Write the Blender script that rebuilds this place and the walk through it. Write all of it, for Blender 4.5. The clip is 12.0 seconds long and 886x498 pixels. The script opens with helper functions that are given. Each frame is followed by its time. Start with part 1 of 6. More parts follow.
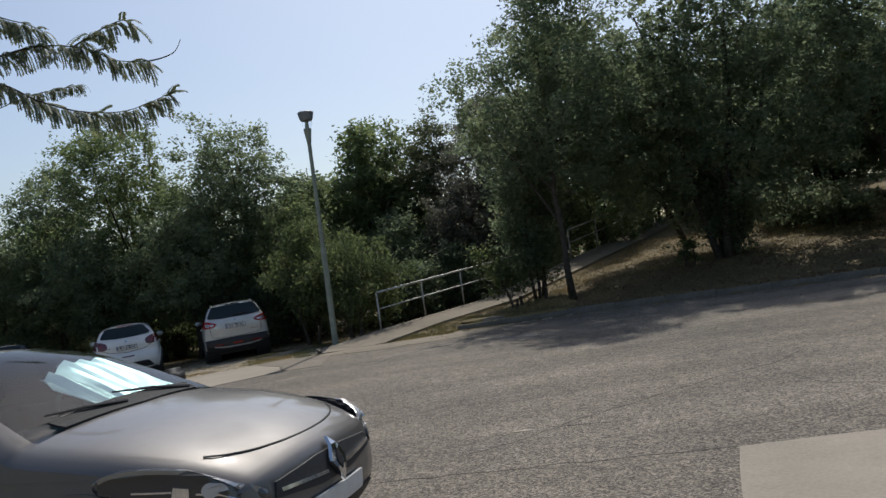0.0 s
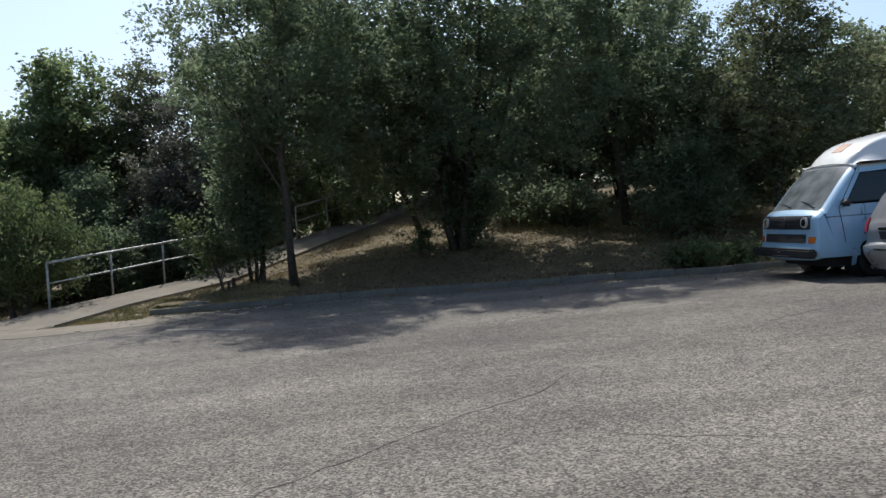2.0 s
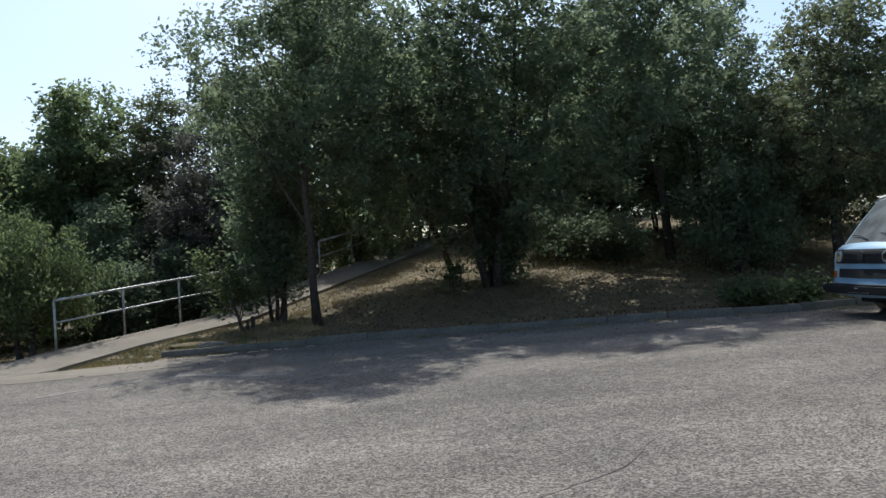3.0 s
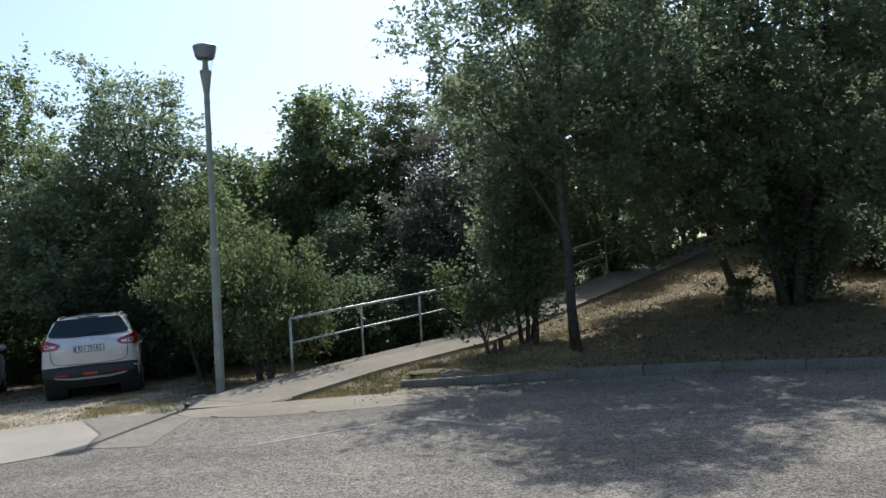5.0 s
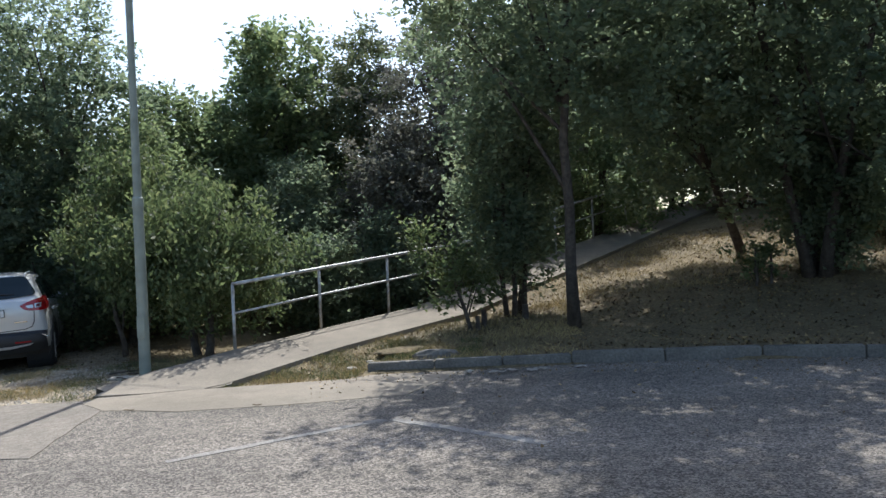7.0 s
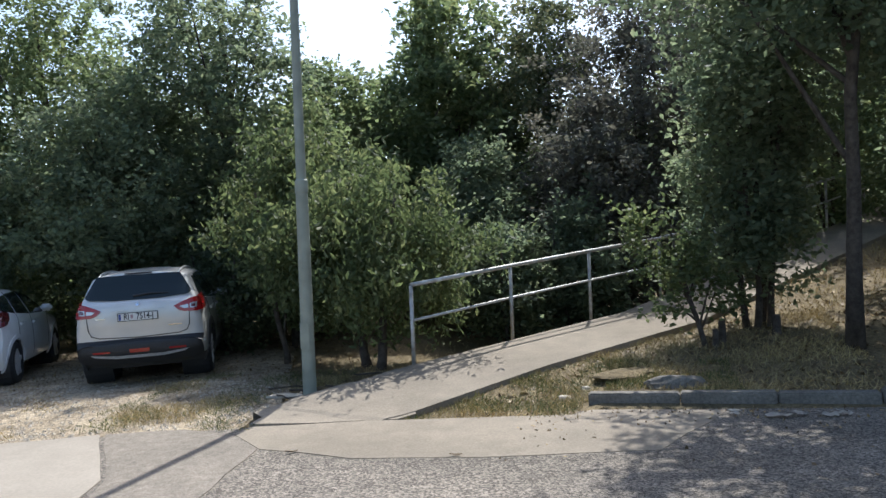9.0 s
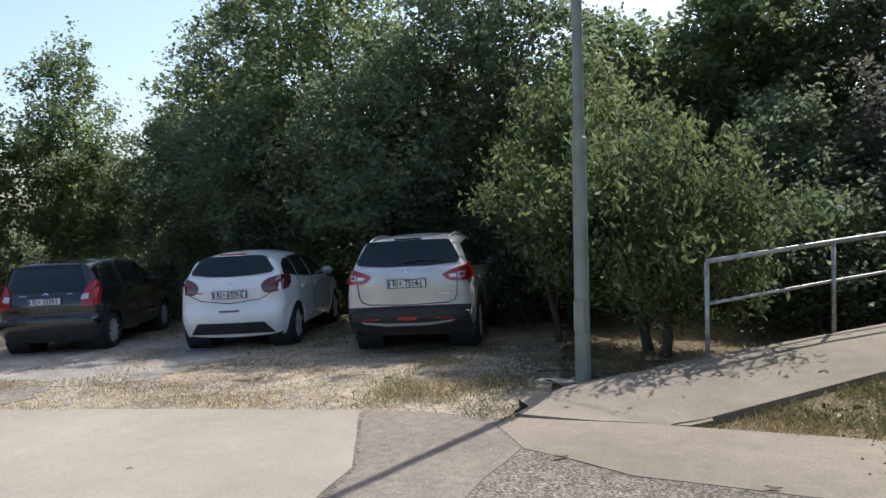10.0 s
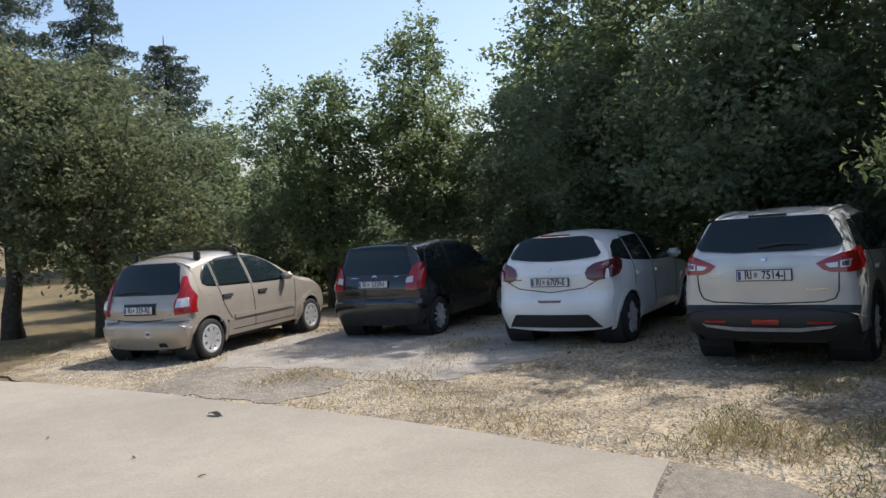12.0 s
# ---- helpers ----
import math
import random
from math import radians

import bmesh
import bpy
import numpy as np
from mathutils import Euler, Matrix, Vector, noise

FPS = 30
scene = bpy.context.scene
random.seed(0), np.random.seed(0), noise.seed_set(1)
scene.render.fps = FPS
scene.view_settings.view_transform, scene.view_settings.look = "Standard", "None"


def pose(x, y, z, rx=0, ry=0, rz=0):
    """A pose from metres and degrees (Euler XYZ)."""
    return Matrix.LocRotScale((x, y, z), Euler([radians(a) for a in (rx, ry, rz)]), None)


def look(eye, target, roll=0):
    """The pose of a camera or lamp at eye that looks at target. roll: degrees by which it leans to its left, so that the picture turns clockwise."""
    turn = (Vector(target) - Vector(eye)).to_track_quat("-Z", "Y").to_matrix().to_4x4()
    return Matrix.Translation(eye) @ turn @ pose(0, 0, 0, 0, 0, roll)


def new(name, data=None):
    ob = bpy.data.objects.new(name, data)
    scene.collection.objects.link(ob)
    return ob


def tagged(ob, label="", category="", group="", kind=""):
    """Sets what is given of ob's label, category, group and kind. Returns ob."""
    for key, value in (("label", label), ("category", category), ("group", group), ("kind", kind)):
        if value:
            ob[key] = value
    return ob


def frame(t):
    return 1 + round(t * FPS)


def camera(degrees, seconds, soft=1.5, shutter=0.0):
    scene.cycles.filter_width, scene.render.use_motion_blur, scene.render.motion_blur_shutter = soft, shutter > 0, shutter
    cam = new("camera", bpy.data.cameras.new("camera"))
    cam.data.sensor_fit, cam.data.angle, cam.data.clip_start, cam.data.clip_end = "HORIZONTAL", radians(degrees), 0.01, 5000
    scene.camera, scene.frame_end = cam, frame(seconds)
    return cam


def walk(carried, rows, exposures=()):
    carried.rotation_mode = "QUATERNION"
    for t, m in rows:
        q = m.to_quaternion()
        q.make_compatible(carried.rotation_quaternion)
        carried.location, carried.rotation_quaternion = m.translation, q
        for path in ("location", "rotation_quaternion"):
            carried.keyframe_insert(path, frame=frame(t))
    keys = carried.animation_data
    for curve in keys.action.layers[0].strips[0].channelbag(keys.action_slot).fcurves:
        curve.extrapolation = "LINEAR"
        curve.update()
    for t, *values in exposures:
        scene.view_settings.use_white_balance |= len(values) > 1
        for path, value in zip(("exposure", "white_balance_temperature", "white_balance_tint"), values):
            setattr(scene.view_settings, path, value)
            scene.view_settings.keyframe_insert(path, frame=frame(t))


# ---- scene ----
cam = camera(57.3, 12.0)
PATH = [
    (0, (0.287, 0.602, 1.544), (0.054, 2.588, 1.589), -7.7),
    (0.5, (0.307, 1.214, 1.509), (0.321, 3.214, 1.522), -5.1),
    (1, (0.353, 1.894, 1.504), (0.517, 3.882, 1.357), -2.4),
    (1.5, (0.449, 2.522, 1.525), (0.787, 4.49, 1.417), -2.2),
    (2, (0.495, 3.176, 1.507), (0.911, 5.131, 1.443), -3.1),
    (2.5, (0.504, 3.798, 1.498), (0.898, 5.759, 1.48), -3.1),
    (2.7, (0.51, 4.057, 1.482), (0.902, 6.018, 1.484), -3.1),
    (4.3, (0.392, 6.173, 1.636), (0.348, 8.171, 1.725), -3.8),
    (4.5, (0.312, 6.457, 1.685), (0.186, 8.451, 1.771), -3.7),
    (5, (0.207, 7.104, 1.692), (0.004, 9.092, 1.763), -3.3),
    (5.5, (0.111, 7.661, 1.705), (-0.102, 9.649, 1.747), -2.9),
    (6, (-0.017, 8.23, 1.671), (-0.249, 10.217, 1.71), -1.6),
    (6.5, (-0.139, 8.841, 1.649), (-0.218, 10.84, 1.654), -1.3),
    (6.7, (-0.213, 9.077, 1.668), (-0.281, 11.076, 1.655), -1.9),
    (8.3, (-0.988, 10.876, 1.692), (-1.32, 12.848, 1.651), -2.2),
    (8.5, (-1.083, 11.103, 1.699), (-1.437, 13.071, 1.658), -1.9),
    (9, (-1.347, 11.698, 1.703), (-1.81, 13.643, 1.669), -2.2),
    (9.5, (-1.594, 12.237, 1.714), (-2.195, 14.144, 1.668), -1.8),
    (9.7, (-1.709, 12.424, 1.719), (-2.584, 14.222, 1.676), -1.5),
    (9.9, (-1.781, 12.641, 1.691), (-2.777, 14.374, 1.623), -1.5),
    (10, (-1.823, 12.758, 1.688), (-2.9, 14.441, 1.597), -1.5),
    (10.5, (-2.08, 13.248, 1.664), (-3.438, 14.712, 1.547), -0.9),
    (11, (-2.289, 13.714, 1.671), (-3.86, 14.945, 1.544), -1.4),
    (11.5, (-2.496, 14.216, 1.675), (-4.148, 15.336, 1.549), -1.8),
    (12, (-2.709, 14.703, 1.66), (-4.43, 15.715, 1.542), -3.1),
]
walk(cam, [(t, look(eye, target, roll)) for t, eye, target, roll in PATH],
     [(0, -0.38, 6350, 8), (0.6, -0.2, 6300, 8), (1.0, 0.15, 6200, 8), (1.6, 0.0, 6100, 8), (2.7, 0.12, 5850, 7), (4.5, 0.0, 6050, 5), (5.1, 0.4, 5850, 6), (6.5, 0.65, 5850, 8), (8.5, 0.78, 5950, 9), (9.5, 0.7, 6050, 10), (10.2, 0.48, 6200, 11), (12, 0.45, 6300, 10)])
# ---- world and sun ----
SUN_EL, SUN_AZ = radians(54.5), radians(2.0)
world = bpy.data.worlds.new("world")
scene.world = world
world.use_nodes = True
wn = world.node_tree.nodes
wbg = wn["Background"]
sky = wn.new("ShaderNodeTexSky")
sky.sky_type, sky.sun_disc = "NISHITA", False
sky.sun_elevation, sky.sun_rotation = SUN_EL, SUN_AZ
sky.air_density, sky.dust_density, sky.ozone_density = 1.0, 2.2, 1.2
world.node_tree.links.new(sky.outputs[0], wbg.inputs[0])
wbg.inputs[1].default_value = 0.15
sun = new("sun", bpy.data.lights.new("sun", "SUN"))
sun.data.energy, sun.data.angle, sun.data.color = 4.2, radians(0.6), (1.0, 0.95, 0.88)
sun.matrix_world = look((math.sin(SUN_AZ) * math.cos(SUN_EL) * 60, math.cos(SUN_AZ) * math.cos(SUN_EL) * 60, math.sin(SUN_EL) * 60), (0, 0, 0))


# ---- materials ----
def nodes_of(name):
    m = bpy.data.materials.new(name)
    m.use_nodes = True
    return m, m.node_tree.nodes, m.node_tree.links, m.node_tree.nodes["Principled BSDF"]


def ramp_node(n, stops):
    r = n.new("ShaderNodeValToRGB")
    e = r.color_ramp.elements
    while len(e) < len(stops):
        e.new(0.5)
    for k, (p, c) in enumerate(stops):
        e[k].position, e[k].color = p, (*c, 1)
    return r


def ground_mat(name, fine_scale, stops, patch_scale=0.35, patch=((0.3, (0.75, 0.74, 0.72)), (0.7, (1.1, 1.08, 1.05))), bump=0.4, dist=0.02, rough=0.9, kind="noise", mid_lo=0.75, mid_hi=1.17, streak=0.0):
    """A rough surface with grain, mid stains and wide patches, in object space metres."""
    m, n, l, b = nodes_of(name)
    co = n.new("ShaderNodeTexCoord")
    if kind == "voronoi":
        f = n.new("ShaderNodeTexVoronoi")
        f.inputs["Scale"].default_value = fine_scale
        fine_col, fine_h = f.outputs["Color"], f.outputs["Distance"]
        sep = n.new("ShaderNodeSeparateColor")
        l.new(fine_col, sep.inputs[0])
        fine_fac = sep.outputs[0]
    else:
        f = n.new("ShaderNodeTexNoise")
        f.inputs["Scale"].default_value = fine_scale
        f.inputs["Detail"].default_value = 8
        f.inputs["Roughness"].default_value = 0.7
        fine_fac = fine_h = f.outputs[0]
    l.new(co.outputs["Object"], f.inputs["Vector"])
    r = ramp_node(n, stops)
    l.new(fine_fac, r.inputs[0])
    p = n.new("ShaderNodeTexNoise")
    p.inputs["Scale"].default_value, p.inputs["Detail"].default_value, p.inputs["Roughness"].default_value = patch_scale, 6, 0.6
    l.new(co.outputs["Object"], p.inputs["Vector"])
    pr = ramp_node(n, patch)
    l.new(p.outputs[0], pr.inputs[0])
    mul = n.new("ShaderNodeMix")
    mul.data_type, mul.blend_type = "RGBA", "MULTIPLY"
    mul.inputs[0].default_value = 1
    l.new(r.outputs[0], mul.inputs[6])
    l.new(pr.outputs[0], mul.inputs[7])
    mid = n.new("ShaderNodeTexNoise")
    mid.inputs["Scale"].default_value, mid.inputs["Detail"].default_value = fine_scale * 0.11, 5
    l.new(co.outputs["Object"], mid.inputs["Vector"])
    mr = ramp_node(n, ((0.25, (mid_lo,) * 3), (0.75, (mid_hi,) * 3)))
    l.new(mid.outputs[0], mr.inputs[0])
    mul2 = n.new("ShaderNodeMix")
    mul2.data_type, mul2.blend_type = "RGBA", "MULTIPLY"
    mul2.inputs[0].default_value = 1
    l.new(mul.outputs[2], mul2.inputs[6])
    l.new(mr.outputs[0], mul2.inputs[7])
    colour = mul2.outputs[2]
    if streak:
        mp = n.new("ShaderNodeMapping")
        mp.inputs["Rotation"].default_value = (0, 0, radians(28))
        mp.inputs["Scale"].default_value = (0.22, 0.9, 1)
        l.new(co.outputs["Object"], mp.inputs["Vector"])
        sn = n.new("ShaderNodeTexNoise")
        sn.inputs["Scale"].default_value, sn.inputs["Detail"].default_value, sn.inputs["Distortion"].default_value = 1.0, 5, 0.6
        l.new(mp.outputs[0], sn.inputs["Vector"])
        sr = ramp_node(n, ((0.32, (1 - streak, 1 - streak, 1 - streak * 1.1)), (0.68, (1 + streak, 1 + streak * 0.95, 1 + streak * 0.85))))
        l.new(sn.outputs[0], sr.inputs[0])
        mul3 = n.new("ShaderNodeMix")
        mul3.data_type, mul3.blend_type = "RGBA", "MULTIPLY"
        mul3.inputs[0].default_value = 1
        l.new(colour, mul3.inputs[6])
        l.new(sr.outputs[0], mul3.inputs[7])
        colour = mul3.outputs[2]
    l.new(colour, b.inputs["Base Color"])
    b.inputs["Roughness"].default_value = rough
    b.inputs["Specular IOR Level"].default_value = 0.25
    bp = n.new("ShaderNodeBump")
    bp.inputs["Strength"].default_value, bp.inputs["Distance"].default_value = bump, dist
    l.new(fine_h, bp.inputs["Height"])
    l.new(bp.outputs[0], b.inputs["Normal"])
    return m


def leaf_mat(name, dark, light, yellow=None, translucent=0.3):
    m, n, l, b = nodes_of(name)
    g = n.new("ShaderNodeNewGeometry")
    stops = [(0.0, dark), (0.75, light)] + ([(1.0, yellow)] if yellow else [])
    r = ramp_node(n, stops)
    l.new(g.outputs["Random Per Island"], r.inputs[0])
    co = n.new("ShaderNodeTexCoord")
    no = n.new("ShaderNodeTexNoise")
    no.inputs["Scale"].default_value = 0.8
    l.new(co.outputs["Object"], no.inputs["Vector"])
    nr = ramp_node(n, ((0.3, (0.7, 0.75, 0.7)), (0.7, (1.25, 1.2, 1.05))))
    l.new(no.outputs[0], nr.inputs[0])
    mul = n.new("ShaderNodeMix")
    mul.data_type, mul.blend_type = "RGBA", "MULTIPLY"
    mul.inputs[0].default_value = 1
    l.new(r.outputs[0], mul.inputs[6])
    l.new(nr.outputs[0], mul.inputs[7])
    l.new(mul.outputs[2], b.inputs["Base Color"])
    b.inputs["Roughness"].default_value = 0.58
    b.inputs["Specular IOR Level"].default_value = 0.35
    t = n.new("ShaderNodeBsdfTranslucent")
    l.new(mul.outputs[2], t.inputs[0])
    mix = n.new("ShaderNodeMixShader")
    mix.inputs[0].default_value = translucent
    l.new(b.outputs[0], mix.inputs[1])
    l.new(t.outputs[0], mix.inputs[2])
    l.new(mix.outputs[0], n["Material Output"].inputs[0])
    return m


def plain_mat(name, color, rough=0.5, metal=0.0, grain=0.0, scale=30.0, coat=0.0, spec=0.5, spots=None):
    m, n, l, b = nodes_of(name)
    b.inputs["Roughness"].default_value, b.inputs["Metallic"].default_value = rough, metal
    b.inputs["Coat Weight"].default_value = coat
    b.inputs["Coat Roughness"].default_value = 0.05
    b.inputs["Specular IOR Level"].default_value = spec
    b.inputs["Base Color"].default_value = (*color, 1)
    if grain:
        co = n.new("ShaderNodeTexCoord")
        no = n.new("ShaderNodeTexNoise")
        no.inputs["Scale"].default_value, no.inputs["Detail"].default_value = scale, 6
        l.new(co.outputs["Object"], no.inputs["Vector"])
        lo = tuple(c * (1 - grain) for c in (spots or color))
        hi = tuple(min(1, c * (1 + grain)) for c in color)
        r = ramp_node(n, ((0.3, lo), (0.7, hi)))
        l.new(no.outputs[0], r.inputs[0])
        l.new(r.outputs[0], b.inputs["Base Color"])
    return m


M_ASPHALT = ground_mat("old_asphalt", 72, ((0.0, (0.055, 0.049, 0.043)), (0.45, (0.14, 0.127, 0.11)), (1.0, (0.31, 0.28, 0.243))), 0.3, ((0.3, (0.72, 0.7, 0.68)), (0.7, (1.16, 1.11, 1.04))), 0.5, 0.006, kind="voronoi", streak=0.22)
M_PATCH = ground_mat("smooth_asphalt", 110, ((0.0, (0.15, 0.13, 0.106)), (1.0, (0.265, 0.234, 0.192))), 0.6, bump=0.3, dist=0.004, kind="voronoi")
M_GREYGRIT = ground_mat("grey_grit", 60, ((0.0, (0.12, 0.108, 0.092)), (1.0, (0.31, 0.28, 0.235))), 0.9, ((0.3, (0.75, 0.73, 0.7)), (0.7, (1.15, 1.1, 1.03))), bump=0.5, dist=0.008, kind="voronoi")
M_PALEGRIT = ground_mat("pale_compacted_grit", 38, ((0.0, (0.2, 0.18, 0.155)), (0.5, (0.31, 0.285, 0.25)), (1.0, (0.43, 0.4, 0.355))), 0.8, ((0.3, (0.66, 0.64, 0.62)), (0.7, (1.12, 1.09, 1.05))), bump=0.5, dist=0.01)
M_CONCRETE = ground_mat("weathered_concrete", 40, ((0.3, (0.25, 0.222, 0.182)), (0.7, (0.345, 0.308, 0.254))), 0.5, ((0.3, (0.84, 0.83, 0.81)), (0.7, (1.08, 1.06, 1.04))), 0.25, 0.004, mid_lo=0.93, mid_hi=1.05)
M_RAMP = ground_mat("worn_ramp_concrete", 46, ((0.3, (0.175, 0.152, 0.12)), (0.7, (0.285, 0.25, 0.2))), 0.7, ((0.3, (0.8, 0.78, 0.75)), (0.7, (1.1, 1.07, 1.03))), 0.35, 0.005, mid_lo=0.88, mid_hi=1.08, streak=0.1)
M_KERB = ground_mat("kerb_concrete", 30, ((0.3, (0.1, 0.092, 0.08)), (0.7, (0.25, 0.232, 0.2))), 1.2, bump=0.4, dist=0.006)
M_DIRT = ground_mat("dry_grass_earth", 22, ((0.25, (0.06, 0.047, 0.03)), (0.5, (0.18, 0.14, 0.08)), (0.75, (0.3, 0.24, 0.14))), 0.45, ((0.3, (0.6, 0.62, 0.58)), (0.7, (1.15, 1.1, 1.0))), 0.9, 0.03)
M_GRAVEL = ground_mat("pale_gravel", 45, ((0.0, (0.15, 0.124, 0.09)), (0.4, (0.3, 0.25, 0.18)), (1.0, (0.45, 0.385, 0.29))), 1.5, ((0.32, (0.5, 0.46, 0.4)), (0.62, (1.12, 1.08, 1.0))), 0.9, 0.014, kind="voronoi")
M_STONE = plain_mat("pale_stone", (0.36, 0.315, 0.245), 0.9, grain=0.3, scale=6)
M_CARD = plain_mat("pale_card", (0.55, 0.5, 0.42), 0.85, grain=0.25, scale=9)
M_STRAW = leaf_mat("dry_straw", (0.18, 0.13, 0.06), (0.42, 0.33, 0.17), translucent=0.15)
M_WEED = leaf_mat("weed_leaves", (0.05, 0.07, 0.025), (0.14, 0.15, 0.06), (0.3, 0.25, 0.1))
M_BARK = ground_mat("bark", 14, ((0.3, (0.035, 0.028, 0.022)), (0.7, (0.13, 0.11, 0.09))), 2.0, bump=0.8, dist=0.02)
M_RAIL = plain_mat("galvanised_rail", (0.42, 0.43, 0.42), 0.5, 0.35, 0.25, 8, spots=(0.32, 0.29, 0.25))
M_POLE = plain_mat("painted_pole", (0.25, 0.27, 0.22), 0.65, 0.1, 0.18, 5)
M_LAMPCAP = plain_mat("lamp_cap", (0.22, 0.235, 0.25), 0.45, 0.4, 0.1, 10)
M_PAINTLINE = ground_mat("worn_white_paint", 60, ((0.38, (0.17, 0.155, 0.135)), (0.62, (0.36, 0.34, 0.305))), 2.0, bump=0.3, dist=0.003)
M_CRACK = plain_mat("crack_dirt", (0.09, 0.08, 0.07), 0.95, grain=0.3)
LEAF = {
    "walnut": leaf_mat("leaf_walnut", (0.135, 0.18, 0.09), (0.205, 0.255, 0.13), (0.27, 0.295, 0.15), 0.7),
    "dark": leaf_mat("leaf_dark", (0.145, 0.185, 0.125), (0.21, 0.26, 0.165), (0.27, 0.295, 0.185), 0.7),
    "olive": leaf_mat("leaf_olive", (0.1, 0.125, 0.075), (0.18, 0.205, 0.115), (0.26, 0.25, 0.14), 0.55),
    "cherry": leaf_mat("leaf_cherry", (0.08, 0.11, 0.05), (0.145, 0.182, 0.083), (0.2, 0.22, 0.107), 0.6),
    "conifer": leaf_mat("leaf_conifer", (0.06, 0.08, 0.07), (0.11, 0.145, 0.12), translucent=0.25),
    "plum": leaf_mat("leaf_plum", (0.112, 0.106, 0.095), (0.179, 0.174, 0.146), (0.202, 0.207, 0.157), 0.5),
    "locust": leaf_mat("leaf_locust", (0.07, 0.09, 0.06), (0.14, 0.165, 0.1), (0.22, 0.23, 0.14), 0.35),
}


# ---- helpers of this scene ----
def mesh_object(name, verts, faces, material, parent=None, smooth=False):
    me = bpy.data.meshes.new(name)
    me.from_pydata([tuple(v) for v in verts], [], [tuple(f) for f in faces])
    me.materials.append(material)
    if smooth:
        me.polygons.foreach_set("use_smooth", [True] * len(me.polygons))
    ob = new(name, me)
    ob.parent = parent
    return ob


def part(name, bm, material, parent=None, label="", smooth=False):
    me = bpy.data.meshes.new(name)
    bm.to_mesh(me)
    bm.free()
    me.materials.append(material)
    if smooth:
        me.polygons.foreach_set("use_smooth", [True] * len(me.polygons))
    ob = new(name, me)
    ob.parent = parent
    if label:
        tagged(ob, label)
    return ob


def tube(bm, pts, radii, sides=8, cap=True):
    """A tapered tube along points, added to bm."""
    rings = []
    pts = [Vector(p) for p in pts]
    for k, p in enumerate(pts):
        d = (pts[min(k + 1, len(pts) - 1)] - pts[max(k - 1, 0)]).normalized()
        a = d.cross(Vector((0, 0, 1)) if abs(d.z) < 0.9 else Vector((1, 0, 0))).normalized()
        c = d.cross(a)
        r = radii[k] if hasattr(radii, "__len__") else radii
        rings.append([bm.verts.new(p + (a * math.cos(2 * math.pi * s / sides) + c * math.sin(2 * math.pi * s / sides)) * r) for s in range(sides)])
    for r0, r1 in zip(rings, rings[1:]):
        for s in range(sides):
            bm.faces.new((r0[s], r0[(s + 1) % sides], r1[(s + 1) % sides], r1[s]))
    if cap:
        bm.faces.new(rings[0][::-1])
        bm.faces.new(rings[-1])


def box(bm, x0, x1, y0, y1, z0, z1, bevel=0.0, m=None):
    r = bmesh.ops.create_cube(bm, size=1, matrix=Matrix.Translation(((x0 + x1) / 2, (y0 + y1) / 2, (z0 + z1) / 2)) @ Matrix.Diagonal((x1 - x0, y1 - y0, z1 - z0, 1)))
    if bevel:
        es = list({e for v in r["verts"] for e in v.link_edges})
        out = bmesh.ops.bevel(bm, geom=es, offset=bevel, segments=2, affect="EDGES")
        vs = list({v for f in out["faces"] for v in f.verts} | {v for v in r["verts"] if v.is_valid})
    else:
        vs = r["verts"]
    if m is not None:
        bmesh.ops.transform(bm, matrix=m, verts=vs)
    return vs


# ---- the lie of the land ----
def clamp(v, a, b):
    return max(a, min(b, v))


def smooth01(v):
    v = clamp(v, 0, 1)
    return v * v * (3 - 2 * v)


KERB = ((-1.84, 19.5), (0.7, 19.4), (2.9, 19.1), (5.0, 18.5), (7.0, 17.85), (9.2, 17.2), (13.0, 16.6), (22.0, 15.6), (40.0, 14.0))
PATH0, PATHD = Vector((-4.55, 19.95)), Vector((0.6, 0.8))  # the left edge of the ramp and its direction
PATHN = Vector((0.8, -0.6))
PATHW = 1.27


def kerb_y(x):
    if x <= KERB[0][0] - 0.1:
        return 19.05
    if x <= KERB[0][0]:
        return KERB[0][1]
    for (xa, ya), (xb, yb) in zip(KERB, KERB[1:]):
        if x <= xb:
            return ya + (yb - ya) * (x - xa) / (xb - xa)
    return KERB[-1][1]


def lot_z(x):
    """The car park tilts gently down towards -x."""
    return 0.022 * (clamp(x, -30, 16) + 2.5) + 0.0118 * min(0, clamp(x, -26, 0) + 4)


def ramp_h(x, y):
    """Height of the ramp: a steeper foot, an easy stretch, then a climb up the bank."""
    f = y - 18.95
    s = min((Vector((x, y)) - PATH0).dot(PATHD), 19)
    raw = -0.03 + 0.13 * clamp(f, 0, 1.8) + 0.083 * clamp(f - 1.8, 0, 15) + 0.1 * max(0, s - 5)
    return max(raw, lot_z(x) + 0.016)


def land_z(x, y):
    z = lot_z(x)
    d = y - kerb_y(x)
    r = Vector((x, y)) - PATH0
    s, q = r.dot(PATHD), r.dot(PATHN)
    s = min(s, 19)
    if d > 0 and q > -0.3:
        k = smooth01(d / 3.2)
        side = smooth01((q + 0.3) / 0.5)
        up = max(ramp_h(x, y) - 0.035, z - 0.01) + 0.16 * smooth01((q - PATHW) / 2.5)
        if q < PATHW + 0.25:
            return z + (up - z) * side if s > 0 else z
        z += (0.1 if x > -1.7 else 0.02) * smooth01(d / 0.12)
        w = max(k, 1 - smooth01((q - PATHW) / 1.2))
        return z + (max(up, z) - z) * w
    return z


